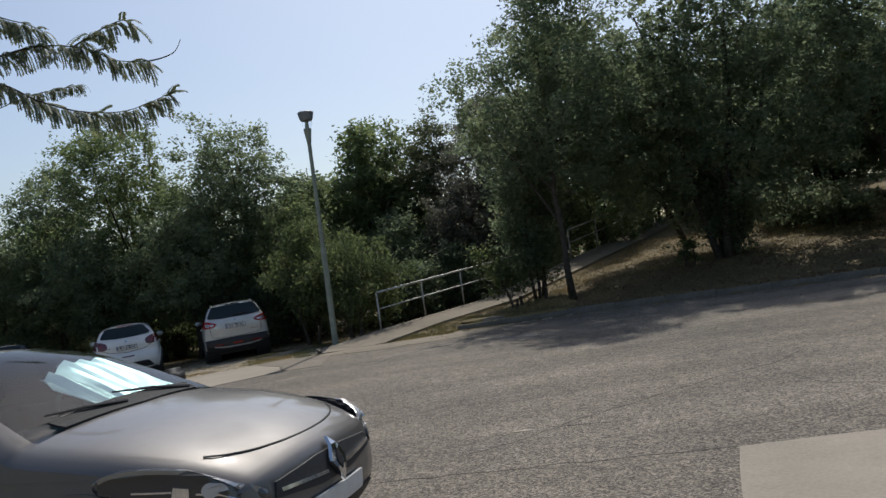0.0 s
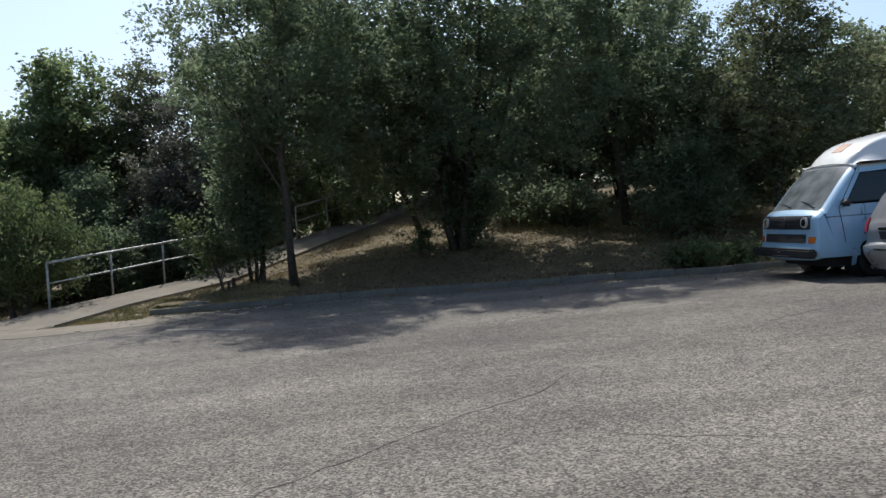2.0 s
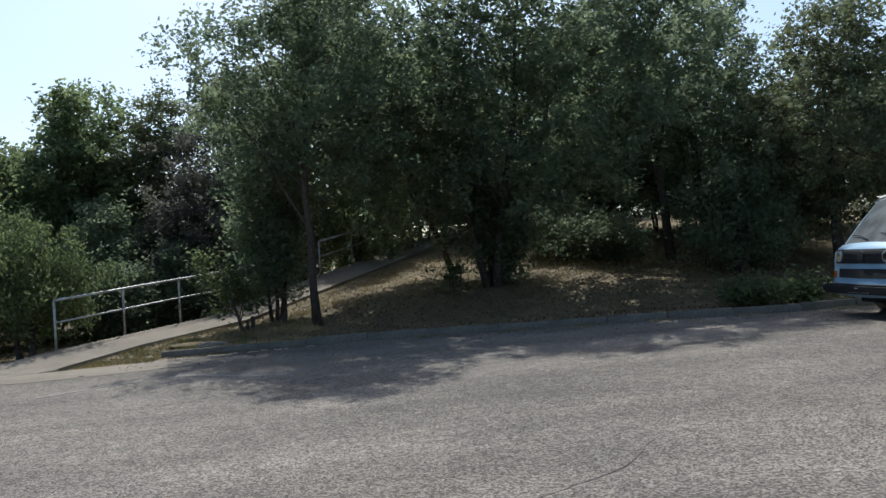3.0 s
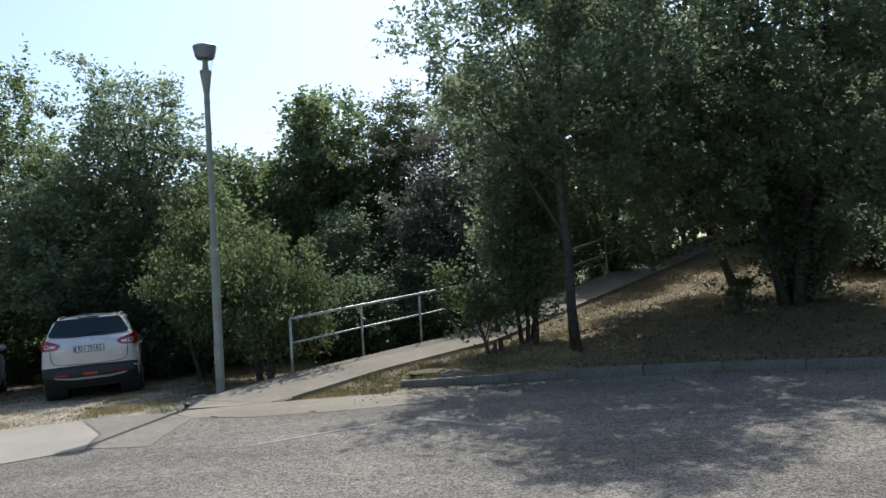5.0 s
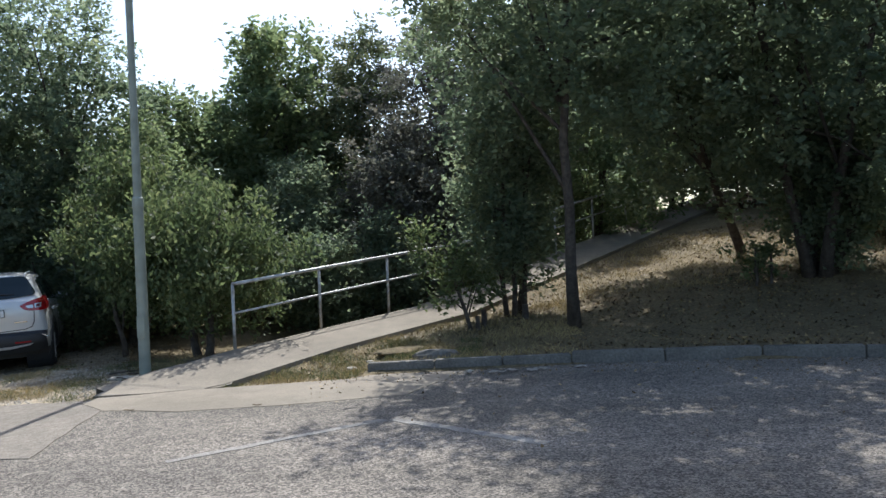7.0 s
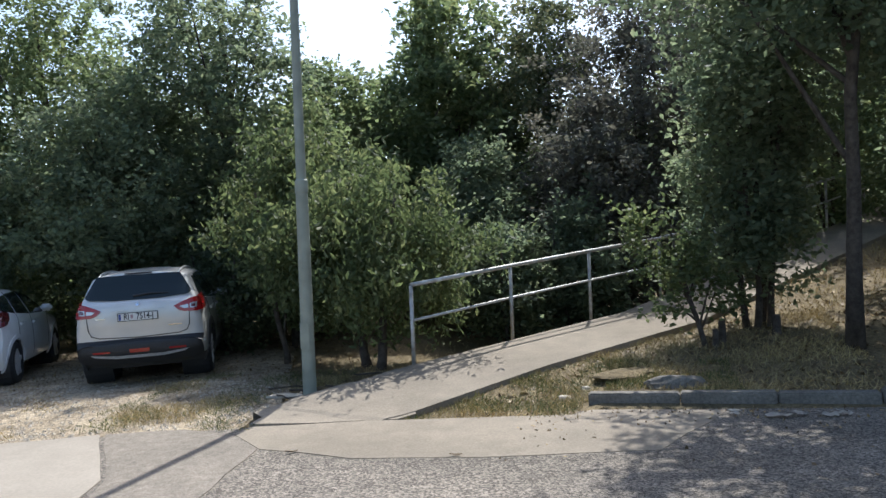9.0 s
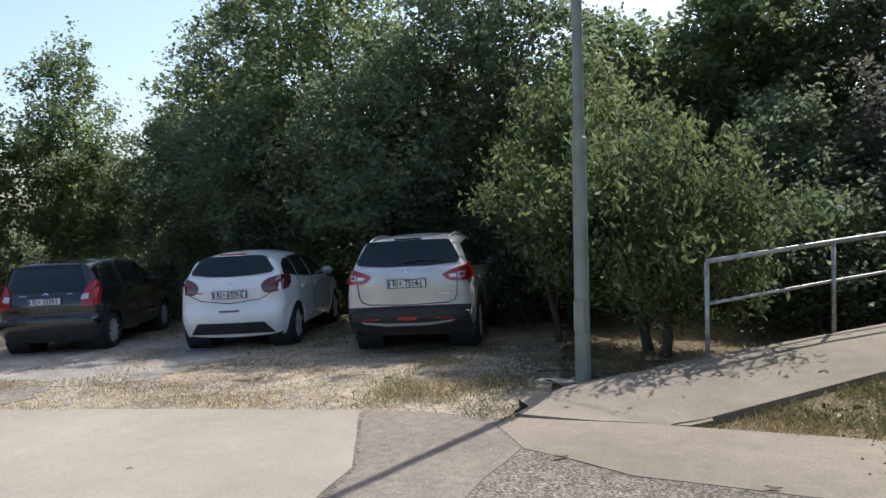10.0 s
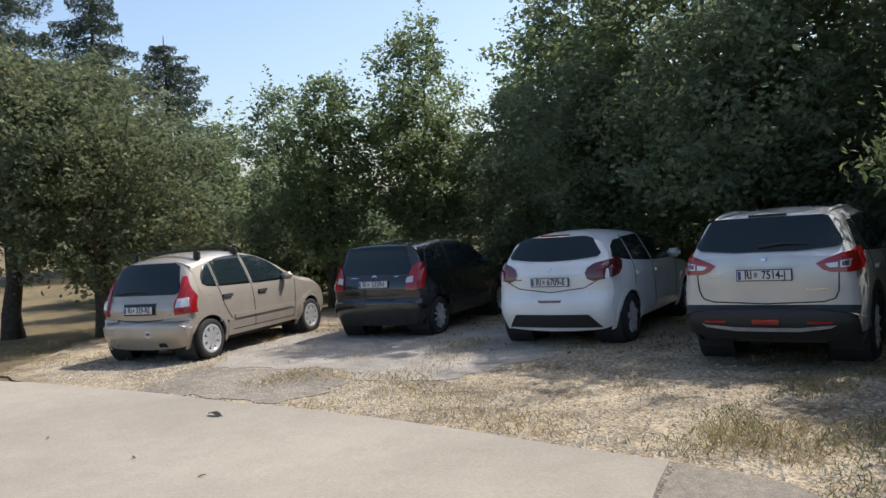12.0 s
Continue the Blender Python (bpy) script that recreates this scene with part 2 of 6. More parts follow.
def spread(lo, hi, a, b, step, grow=1.25):
    """Even steps from a to b, then ever wider ones out to lo and hi."""
    v = list(np.arange(a, b + 1e-6, step))
    s, p = step, a
    while p > lo:
        s *= grow
        p = max(lo, p - s)
        v.insert(0, p)
    s, p = step, b
    while p < hi:
        s *= grow
        p = min(hi, p + s)
        v.append(p)
    return v


def sheet(name, xs, ys, zf, material, parent=None):
    verts = [(x, y, zf(x, y)) for y in ys for x in xs]
    w = len(xs)
    faces = [(j * w + i, j * w + i + 1, (j + 1) * w + i + 1, (j + 1) * w + i) for j in range(len(ys) - 1) for i in range(w - 1)]
    return mesh_object(name, verts, faces, material, parent, True)


def slab(name, outline, lift, material, cell=0.6, thick=0.03, zf=None, parent=None):
    """A flat area with a wavy outline, draped over the land and lifted off it, with an edge of its own."""
    zf = zf or (lambda x, y: lot_z(x))
    bm = bmesh.new()
    f = bm.faces.new([bm.verts.new((x, y, 0)) for x, y in outline])
    f.normal_update()
    if f.normal.z < 0:
        bmesh.ops.reverse_faces(bm, faces=[f])
    xs, ys = [p[0] for p in outline], [p[1] for p in outline]
    for a, lo, hi in ((0, min(xs), max(xs)), (1, min(ys), max(ys))):
        n = int((hi - lo) / cell)
        for k in range(1, n + 1):
            co, no = [0, 0, 0], [0, 0, 0]
            co[a], no[a] = lo + k * (hi - lo) / (n + 1), 1
            bmesh.ops.bisect_plane(bm, geom=bm.verts[:] + bm.edges[:] + bm.faces[:], plane_co=co, plane_no=no)
    for v in bm.verts:
        v.co.z = zf(v.co.x, v.co.y) + lift
    rim = [e for e in bm.edges if e.is_boundary]
    ex = bmesh.ops.extrude_edge_only(bm, edges=rim)
    for v in ex["geom"]:
        if isinstance(v, bmesh.types.BMVert):
            v.co.z -= thick
    return part(name, bm, material, parent)


def ragged(pts, step=0.35, amp=0.04, seed=1, closed=True):
    """An outline with small wanderings between its corners."""
    rnd = random.Random(seed)
    out = []
    ring = list(zip(pts, pts[1:] + pts[:1])) if closed else list(zip(pts, pts[1:]))
    for (xa, ya), (xb, yb) in ring:
        n = max(1, int(math.hypot(xb - xa, yb - ya) / step))
        for k in range(n):
            t = k / n
            j = amp if k else amp * 0.3
            out.append((xa + (xb - xa) * t + rnd.uniform(-j, j), ya + (yb - ya) * t + rnd.uniform(-j, j)))
    return out


# ---- ground, car park and ramp ----
ground = sheet("ground", spread(-420, 420, -30, 24, 0.4), spread(-420, 460, -6, 46, 0.4),
               lambda x, y: land_z(x, y) - 0.035 + 0.03 * noise.noise((x * 0.9, y * 0.9, 0)) * (1 if y > kerb_y(x) + 0.3 else 0.3), M_DIRT)
tagged(ground, "dry grass and bare earth, strewn with straw", "ground", kind="structure")

lot = [(-16.0, -10), (26.0, -10), (26.0, 15.1)] + [(x, y - 0.02) for x, y in KERB[::-1] if x < 23] + [(-1.97, 19.12), (-3.6, 18.95), (-5.05, 18.75), (-6.58, 18.45), (-8.7, 17.7), (-10.36, 17.05), (-12.58, 16.05), (-13.9, 15.4), (-16, 14.2)]
tagged(slab("parking_asphalt", ragged(lot, 0.6, 0.03, 3), 0.004, M_ASPHALT, 1.0), "old coarse grey asphalt of the car park", "pavement", kind="structure")
tagged(slab("concrete_strip", ragged([(-5.02, 18.5), (-4.5, 17.95), (-3.57, 17.67), (-2.57, 17.72), (-1.2, 17.95), (-0.6, 19.3), (-1.8, 19.34), (-1.95, 19.14), (-2.6, 19.08), (-3.58, 18.97), (-5.0, 18.78)], 0.4, 0.02, 5), 0.008, M_RAMP, 0.7), "pale weathered concrete strip by the ramp", "pavement", kind="structure")
tagged(slab("ramp_foot", ragged([(-5.02, 18.81), (-3.6, 19.0), (-3.46, 19.2), (-3.9, 20.3), (-4.1, 20.72), (-4.4, 20.6), (-4.9, 20.05)], 0.3, 0.012, 15), -0.002, M_RAMP, 0.3, 0.05,
            lambda x, y: lot_z(x) + 0.012 + (ramp_h(x, y) - lot_z(x) - 0.016) * smooth01(((Vector((x, y)) - PATH0).dot(PATHN) + 0.55) / 0.55)), "pale concrete foot of the ramp", "pavement", kind="structure")
tagged(slab("smooth_patch", ragged([(-6.42, 18.55), (-5.36, 17.1), (-5.0, 16.15), (-4.2, 16.0), (-4.35, 16.9), (-4.52, 17.95), (-5.04, 18.48), (-5.65, 18.7)], 0.3, 0.02, 6), 0.010, M_PATCH, 0.7), "darker smooth asphalt patch in the drive", "pavement", kind="structure")
tagged(slab("concrete_drive", ragged([(-6.47, 18.55), (-7.48, 18.2), (-8.72, 17.8), (-10.36, 17.15), (-12.58, 16.15), (-13.9, 15.5), (-16, 14.3), (-16, 10.2), (-10.8, 12.6), (-7.2, 14.4), (-5.02, 16.12), (-5.38, 17.08)], 0.4, 0.03, 7), 0.012, M_CONCRETE, 0.8), "pale worn concrete drive with small debris", "pavement", kind="structure")
tagged(slab("concrete_apron", ragged([(1.43, 6.22), (1.2, 5.2), (0.95, 3.6), (0.9, 2.9), (7.5, 2.6), (7.5, 6.12)], 0.5, 0.012, 8), 0.009, M_CONCRETE, 0.8), "pale concrete apron let into the asphalt", "pavement", kind="structure")
tagged(slab("gravel_bay", ragged([(-6.5, 18.4), (-5.05, 18.7), (-5.1, 19.8), (-6.2, 22.5), (-7.5, 25.5), (-15.5, 25.0), (-19.0, 20.5), (-18.5, 16.5), (-15.6, 14.9), (-13.9, 15.4), (-12.5, 16.0), (-10.3, 17.0), (-8.6, 17.65)], 0.35, 0.08, 9), -0.004, M_GRAVEL, 0.8), "pale gravel parking bay with dry grass", "pavement", kind="structure")
tagged(slab("drive_patch", ragged([(-13.4, 17.2), (-11.7, 18.4), (-10.75, 18.1), (-10.4, 17.25), (-12.4, 16.3)], 0.18, 0.1, 11), 0.003, M_GREYGRIT, 0.7), "grey asphalt patch at the edge of the gravel", "pavement", kind="structure")
tagged(slab("compacted_grit", ragged([(-13.3, 17.35), (-11.7, 18.52), (-10.9, 18.3), (-10.1, 18.9), (-10.3, 20.3), (-10.9, 21.6), (-12.6, 22.4), (-14.4, 21.2), (-15.6, 19.4), (-14.6, 18.0)], 0.2, 0.1, 31), 0.001, M_PALEGRIT, 0.7, 0.02), "pale grey compacted grit between the parked cars", "pavement", kind="structure")

for name, a, b, w in (("paint_line", (-1.3, 16.8), (-2.9, 15.68), 0.1), ("paint_line", (-1.22, 16.8), (0.1, 15.68), 0.11)):
    A, B = Vector(a), Vector(b)
    N = (B - A).normalized()
    N = Vector((-N.y, N.x)) * w / 2
    tagged(slab(name, ragged([tuple(A + N), tuple(B + N), tuple(B - N), tuple(A - N)], 0.12, 0.012, 12), 0.0085, M_PAINTLINE, 0.6, 0.004), "worn white parking line on the asphalt", "road marking", kind="structure")


def crack(pts, w, seed):
    p = ragged(pts, 0.14, 0.035, seed, False) + [pts[-1]]
    rnd = random.Random(seed)
    up = [(x, y + w * rnd.uniform(0.3, 1)) for x, y in p]
    tagged(slab("asphalt_crack", up + p[::-1], 0.0075, M_CRACK, 3.0, 0.002), "thin dark crack in the asphalt", "crack", kind="structure")


tagged(slab("dirt_track", ragged([(-17.5, 16.6), (-18.0, 18.2), (-24, 21.8), (-36, 26.5), (-60, 36), (-61, 33), (-37, 23.5), (-25, 18.6)], 0.8, 0.12, 16), -0.01, M_GRAVEL, 1.2), "pale dirt track leading off between the trees", "path", kind="structure")


crack([(0.2, 7.6), (1.4, 8.6), (2.6, 9.4), (3.0, 9.9)], 0.0088, 21)
crack([(-0.6, 6.9), (0.3, 7.6), (0.7, 7.5)], 0.0077, 22)
crack([(2.4, 9.0), (2.6, 7.9), (3.4, 7.4)], 0.0066, 23)
crack([(5.2, 10.6), (6.0, 11.4), (7.1, 11.9)], 0.0077, 24)
crack([(-4.1, 6.5), (-2.4, 6.6), (-0.4, 6.42), (1.42, 6.24)], 0.0066, 25)

# ramp: a concrete slab that climbs beside the rail
rv, rf = [], []
stations = [0.25 * k for k in range(-4, 10)] + [2.5 + 0.5 * k for k in range(34)]
for s in stations:
    edge = PATH0 + PATHD * s
    wdt = PATHW
    for q, dz in ((0, -0.16), (0, 0.0), (0.02, 0.004), (wdt / 2, 0.006), (wdt - 0.02, 0.004), (wdt, 0.0), (wdt, -0.16)):
        p = edge + PATHN * q
        rv.append((p.x, p.y, (lot_z(p.x) - 0.03 if p.y < 19.0 else ramp_h(p.x, p.y)) + dz))
for k in range(len(stations) - 1):
    for j in range(6):
        a = k * 7 + j
        rf.append((a, a + 1, a + 8, a + 7))
ramp = mesh_object("ramp", rv, rf, M_RAMP)
tagged(ramp, "pale concrete footpath ramp climbing the bank", "footpath", kind="structure")

# kerb stones along the bank
kerb = new("kerb")
tagged(kerb, "low weathered concrete kerb along the bank", "kerb", kind="structure")
rk = random.Random(4)
for (xa, ya), (xb, yb) in zip(KERB[:-1], KERB[1:-1]):
    n = max(1, round(math.hypot(xb - xa, yb - ya) / 0.98))
    for k in range(n):
        x0, y0 = xa + (xb - xa) * k / n, ya + (yb - ya) * k / n
        x1, y1 = xa + (xb - xa) * (k + 1) / n, ya + (yb - ya) * (k + 1) / n
        L = math.hypot(x1 - x0, y1 - y0)
        bm = bmesh.new()
        box(bm, 0.004, L - 0.004, 0, 0.15, -0.12, 0.125 + rk.uniform(-0.014, 0.012), 0.014)
        st = part("kerb_stone", bm, M_KERB, kerb)
        st.matrix_basis = Matrix.Translation((x0, y0 + rk.uniform(-0.01, 0.01), lot_z((x0 + x1) / 2))) @ Matrix.Rotation(math.atan2(y1 - y0, x1 - x0), 4, "Z") @ Matrix.Rotation(-0.02, 4, "Y")


# ---- rails ----
def railing(posts, height, drop_mid, label):
    base = Vector(posts[0])
    rail = new("handrail")
    rail.location = base
    tagged(rail, label, "railing")
    tops = [Vector(p) + Vector((0, 0, height)) - base for p in posts]
    for p in posts:
        bm = bmesh.new()
        q = Vector(p) - base
        tube(bm, [q - Vector((0, 0, 0.12)), q + Vector((0, 0, height - 0.01))], 0.024, 10)
        part("post", bm, M_RAIL, rail, smooth=True)
    bm = bmesh.new()
    tube(bm, tops, 0.026, 10)
    part("top_rail", bm, M_RAIL, rail, smooth=True)
    bm = bmesh.new()
    tube(bm, [t - Vector((0, 0, drop_mid)) for t in tops], 0.017, 8)
    part("middle_rail", bm, M_RAIL, rail, smooth=True)
    return rail


def on_edge(s, off=0.1):
    p = PATH0 + PATHD * s + PATHN * off
    return (p.x, p.y, ramp_h(p.x, p.y))


railing([(-3.93, 20.85, 0.2), (-2.97, 22.29, 0.33), (-2.01, 23.49, 0.46), (-1.0, 24.75, 0.59), (-0.05, 25.95, 0.76)], 0.935, 0.42, "grey painted steel pipe handrail beside the ramp")
railing([on_edge(s) for s in (9.6, 11.3, 13.0, 14.7)], 0.98, 0.42, "grey steel pipe handrail higher up the ramp")

# ---- street lamp ----
LX, LY = -4.975, 20.2
lamp = new("street_lamp")
lamp.location = (LX, LY, lot_z(LX))
tagged(lamp, "grey steel street lamp with a flared clear-glass head", "street lamp")
bm = bmesh.new()
tube(bm, [(0, 0, -0.3), (0, 0, 0.02), (0, 0, 2.4), (0, 0, 2.42), (0, 0, 4.95)], [0.077, 0.077, 0.068, 0.056, 0.046], 16)
part("pole", bm, M_POLE, lamp, smooth=False)
bm = bmesh.new()
tube(bm, [(0, 0, 4.9), (0, 0, 5.08), (0, 0, 5.46), (0, 0, 5.475)], [0.05, 0.048, 0.1, 0.09], 20)
part("cone", bm, M_POLE, lamp, smooth=False)
bm = bmesh.new()
tube(bm, [(0, 0, 5.47), (0, 0, 5.52), (0, 0, 5.62), (0, 0, 5.69)], [0.062, 0.05, 0.042, 0.06], 14)
part("lamp_holder", bm, M_POLE, lamp)
m, n, l, b = nodes_of("clear_cover")
b.inputs["Transmission Weight"].default_value, b.inputs["Roughness"].default_value, b.inputs["IOR"].default_value = 1.0, 0.12, 1.05
b.inputs["Base Color"].default_value = (0.9, 0.93, 0.95, 1)
M_CLEAR = m
bm = bmesh.new()
tube(bm, [(0, 0, 5.475), (0, 0, 5.69)], [0.097, 0.135], 20, False)
part("glass_cover", bm, M_CLEAR, lamp, "clear plastic cover", True).visible_shadow = False
bm = bmesh.new()
tube(bm, [(0, 0, 5.67), (0, 0, 5.685), (0, 0, 5.73), (0, 0, 5.88), (0, 0, 5.895)], [0.12, 0.148, 0.168, 0.2, 0.185], 20)
part("cap", bm, M_LAMPCAP, lamp, "flared grey lamp cap")
bm = bmesh.new()
tube(bm, [(0, 0, 2.3), (0, 0, 2.32), (0, 0, 2.44), (0, 0, 2.46)], [0.07, 0.076, 0.073, 0.058], 16)
part("collar", bm, M_POLE, lamp)
bm = bmesh.new()
box(bm, -0.055, 0.055, -0.085, -0.074, 0.55, 0.85, 0.004)
part("service_door", bm, M_POLE, lamp)


# ---- trees ----
def leaf_mesh(name, centres, size, rnd, droop=0.0, ratio=0.55, up=0.3):
    """One small four-cornered leaf, folded along its rib, at each centre."""
    n = len(centres)
    ax = rnd.normal(size=(n, 3))
    ax[:, 2] = ax[:, 2] * 0.6 - droop * 1.4
    ax /= np.linalg.norm(ax, axis=1)[:, None]
    nr = rnd.normal(size=(n, 3))
    nr[:, 2] += up
    sd = np.cross(ax, nr)
    sd /= np.linalg.norm(sd, axis=1)[:, None] + 1e-9
    L = size * rnd.uniform(0.65, 1.35, (n, 1))
    W = L * ratio * rnd.uniform(0.8, 1.2, (n, 1))
    nn = np.cross(ax, sd)
    v = np.empty((n, 4, 3))
    v[:, 0] = centres - ax * L * 0.5
    v[:, 1] = centres + sd * W * 0.5 + ax * L * 0.04 + nn * W * 0.18
    v[:, 2] = centres + ax * L * 0.5
    v[:, 3] = centres - sd * W * 0.5 + ax * L * 0.04 + nn * W * 0.18
    me = bpy.data.meshes.new(name)
    me.vertices.add(n * 4)
    me.vertices.foreach_set("co", v.reshape(-1))
    base = np.arange(n, dtype=np.int32)[:, None] * 4
    tri = np.concatenate([base + np.array([0, 1, 2]), base + np.array([0, 2, 3])], axis=1).reshape(-1)
    me.loops.add(n * 6)
    me.loops.foreach_set("vertex_index", tri.astype(np.int32))
    me.polygons.add(n * 2)
    me.polygons.foreach_set("loop_start", np.arange(0, n * 6, 3, dtype=np.int32))
    me.update(calc_edges=True)
    return me


def tree(x, y, height, rx, leaves, leaf, label, low=0.18, ry=None, size=0.1, trunk=0.09, stems=1, seed=0, droop=0.0, lumps=9, name="tree", category="tree", base=None, clump=0.27, openness=0.0, lean=0.0, ratio=0.55, top_narrow=0.35, lean_y=0.0):
    """A tapered trunk with limbs and a ragged crown of small leaves in clumps."""
    rx, leaves, low = rx * 1.15, int(leaves * 1.25), low * 0.7
    rnd = np.random.RandomState(seed + 11)
    z0 = land_z(x, y) - 0.05 if base is None else base
    root = new(name)
    root.location = (x, y, z0)
    tagged(root, label, category)
    ry = (ry * 1.1) if ry else rx
    zc0 = height * low
    # lumpy crown: big lobes, clumps on the lobes, leaves on the clumps
    lobes = []
    for k in range(lumps):
        t = (k + 0.5) / lumps
        zz = zc0 + (height - zc0) * (0.12 + 0.78 * t)
        prof = math.sin(math.pi * (0.16 + 0.78 * t)) ** 0.7 * (1 - top_narrow * t * t)
        a = k * 2.4 + rnd.uniform(-0.5, 0.5)
        off = rnd.uniform(0.25, 0.62) * prof
        lobes.append((math.cos(a) * rx * off + lean * t, math.sin(a) * ry * off + lean_y * t, zz, rx * rnd.uniform(0.42, 0.66) * (0.55 + 0.45 * prof), (height - zc0) * rnd.uniform(0.13, 0.2)))
    lobes.append((lean, lean_y, height - (height - zc0) * 0.13, rx * 0.38, (height - zc0) * 0.13))
    lobes.append((lean * 0.4, lean_y * 0.4, zc0 + (height - zc0) * 0.42, rx * 0.75, (height - zc0) * 0.36))
    wts = np.array([l[3] * l[3] * l[4] for l in lobes]) ** 0.75
    nclump = max(20, leaves // 42)
    idx = rnd.choice(len(lobes), nclump, p=wts / wts.sum())
    LB = np.array(lobes)[idx]
    d = rnd.normal(size=(nclump, 3))
    d /= np.linalg.norm(d, axis=1)[:, None]
    rad = rnd.uniform(0.25, 1.0, (nclump, 1)) ** 0.45 * rnd.uniform(0.85, 1.16, (nclump, 1))
    C = LB[:, :3] + d * rad * np.stack([LB[:, 3], LB[:, 3] * ry / rx, LB[:, 4]], 1)
    C[:, 2] = np.maximum(C[:, 2], zc0 * 0.75 + rnd.uniform(0, 0.25, nclump))
    keep = rnd.uniform(size=nclump) > openness
    C = C[keep]
    per = rnd.poisson(leaves / len(C), len(C))
    pts = np.repeat(C, per, axis=0)
    sc = np.repeat(rnd.uniform(0.6, 1.25, len(C)), per)[:, None]
    pts = pts + rnd.normal(size=pts.shape) * sc * clump * np.array([0.55, 0.55, 0.42])
    # a few loose sprays that break the outline
    out = C[rnd.choice(len(C), max(8, len(C) // 14))]
    mid = np.array([0, 0, (height + zc0) / 2])
    for c in out:
        dr = (c - mid) / (np.linalg.norm(c - mid) + 1e-6)
        dr[2] += 0.25
        tt = rnd.uniform(0.1, 0.75, 16)[:, None]
        pts = np.concatenate([pts, c + dr * tt * 0.7 + rnd.normal(size=(16, 3)) * 0.06])
    pts = pts[pts[:, 2] > 0.08]
    me = leaf_mesh("crown", pts, size, rnd, droop, ratio)
    me.materials.append(LEAF[leaf])
    crown = new("crown", me)
    crown.parent = root
    # trunk and limbs
    for s in range(stems):
        bm = bmesh.new()
        a = 2 * math.pi * s / stems + seed
        sp = 0.0 if stems == 1 else 0.14
        tip = Vector((lean * 0.6 + math.cos(a) * rx * (0.1 if stems == 1 else 0.4), lean_y * 0.6 + math.sin(a) * ry * (0.1 if stems == 1 else 0.4), height * 0.8))
        p0 = Vector((math.cos(a) * sp, math.sin(a) * sp, -0.15))
        r0 = trunk / stems ** 0.5
        line, radii = [], []
        for k in range(8):
            t = k / 7
            p = p0.lerp(tip, t) + Vector((rnd.normal() * 0.03, rnd.normal() * 0.03, 0)) * (1 if 0 < k else 0) * height / 5
            line.append(p)
            radii.append(r0 * (1.25 if k == 0 else 1) * (1 - 0.85 * t) + 0.008)
        tube(bm, line, radii, 9)
        part("trunk", bm, M_BARK, root, smooth=True)
        for k in range(max(4, 11 // stems)):
            bm = bmesh.new()
            t = rnd.uniform(max(0.12, low * 0.8), 0.9)
            i = int(t * 7)
            st = line[i].lerp(line[min(7, i + 1)], t * 7 - i)
            en = Vector(C[rnd.randint(len(C))])
            md = st.lerp(en, 0.5) + Vector((0, 0, rnd.uniform(-0.1, 0.25)))
            rr = r0 * 0.45 * (1 - 0.7 * t) + 0.006
            tube(bm, [st, md, en], [rr, rr * 0.6, 0.004], 5, False)
            part("limb", bm, M_BARK, root, smooth=True)
    return root


def conifer(x, y, height, r, seed, label):
    rnd = np.random.RandomState(seed)
    root = new("conifer")
    root.location = (x, y, land_z(x, y))
    tagged(root, label, "tree")
    bm = bmesh.new()
    tube(bm, [(0, 0, -0.2), (0, 0, height * 0.5), (0, 0, height)], [0.24, 0.14, 0.02], 8)
    part("trunk", bm, M_BARK, root)
    pts = []
    z = height * 0.2
    while z < height * 0.985:
        f = 1 - z / height
        for k in range(5):
            bm = bmesh.new()
            a = rnd.uniform(0, 6.283)
            L = r * (f ** 0.75) * rnd.uniform(0.65, 1.25) + 0.12
            d = np.array([math.cos(a), math.sin(a), 0])
            tube(bm, [(0, 0, z), (d[0] * L * 0.6, d[1] * L * 0.6, z - 0.145 * L), (d[0] * L, d[1] * L, z - 0.12 * L)], [0.035, 0.02, 0.006], 4, False)
            part("limb", bm, M_BARK, root)
            t = rnd.uniform(0.1, 1.05, int(120 * L) + 25)[:, None]
            q = np.array([0, 0, z]) + d * L * t + np.array([0, 0, 1]) * (0.3 * L * t * t - 0.42 * L * t)
            side = np.array([-d[1], d[0], 0])
            q = q + side * rnd.normal(size=t.shape) * 0.17 * L * (1.15 - t) + np.array([0, 0, -0.24]) * np.abs(rnd.normal(size=t.shape))
            pts.append(q)
        z += 0.42 + 0.55 * f
    me = leaf_mesh("crown", np.concatenate(pts), 0.26, rnd, 0.5, 0.2)
    me.materials.append(LEAF["conifer"])
    new("crown", me).parent = root


# beyond the parked cars
tree(-19.5, 16.9, 5.3, 2.75, 30000, "olive", "round olive-green tree at the edge of the car park", 0.3, size=0.1, trunk=0.16, seed=1, lumps=12, lean_y=-0.4)
tree(-21.2, 15.4, 5.6, 2.5, 16000, "olive", "olive-green tree with a bare trunk beside the dirt track", 0.42, size=0.11, trunk=0.2, seed=2)
tree(-24.6, 19.6, 4.9, 1.7, 13000, "dark", "dark leafy tree beyond the olive tree", 0.06, size=0.12, trunk=0.12, seed=17, openness=0.12)
tree(-27.6, 21.6, 5.3, 2.0, 13000, "walnut", "leafy tree beyond the olive tree", 0.05, size=0.13, trunk=0.13, seed=18)
tree(-29.5, 18.6, 3.4, 1.9, 9000, "dark", "dense bush beside the dirt track", 0.02, size=0.13, stems=3, trunk=0.08, seed=19, name="bush", category="bush", lumps=7)
conifer(-44.2, 20.6, 13.9, 7.0, 3, "tall dark fir with drooping boughs")
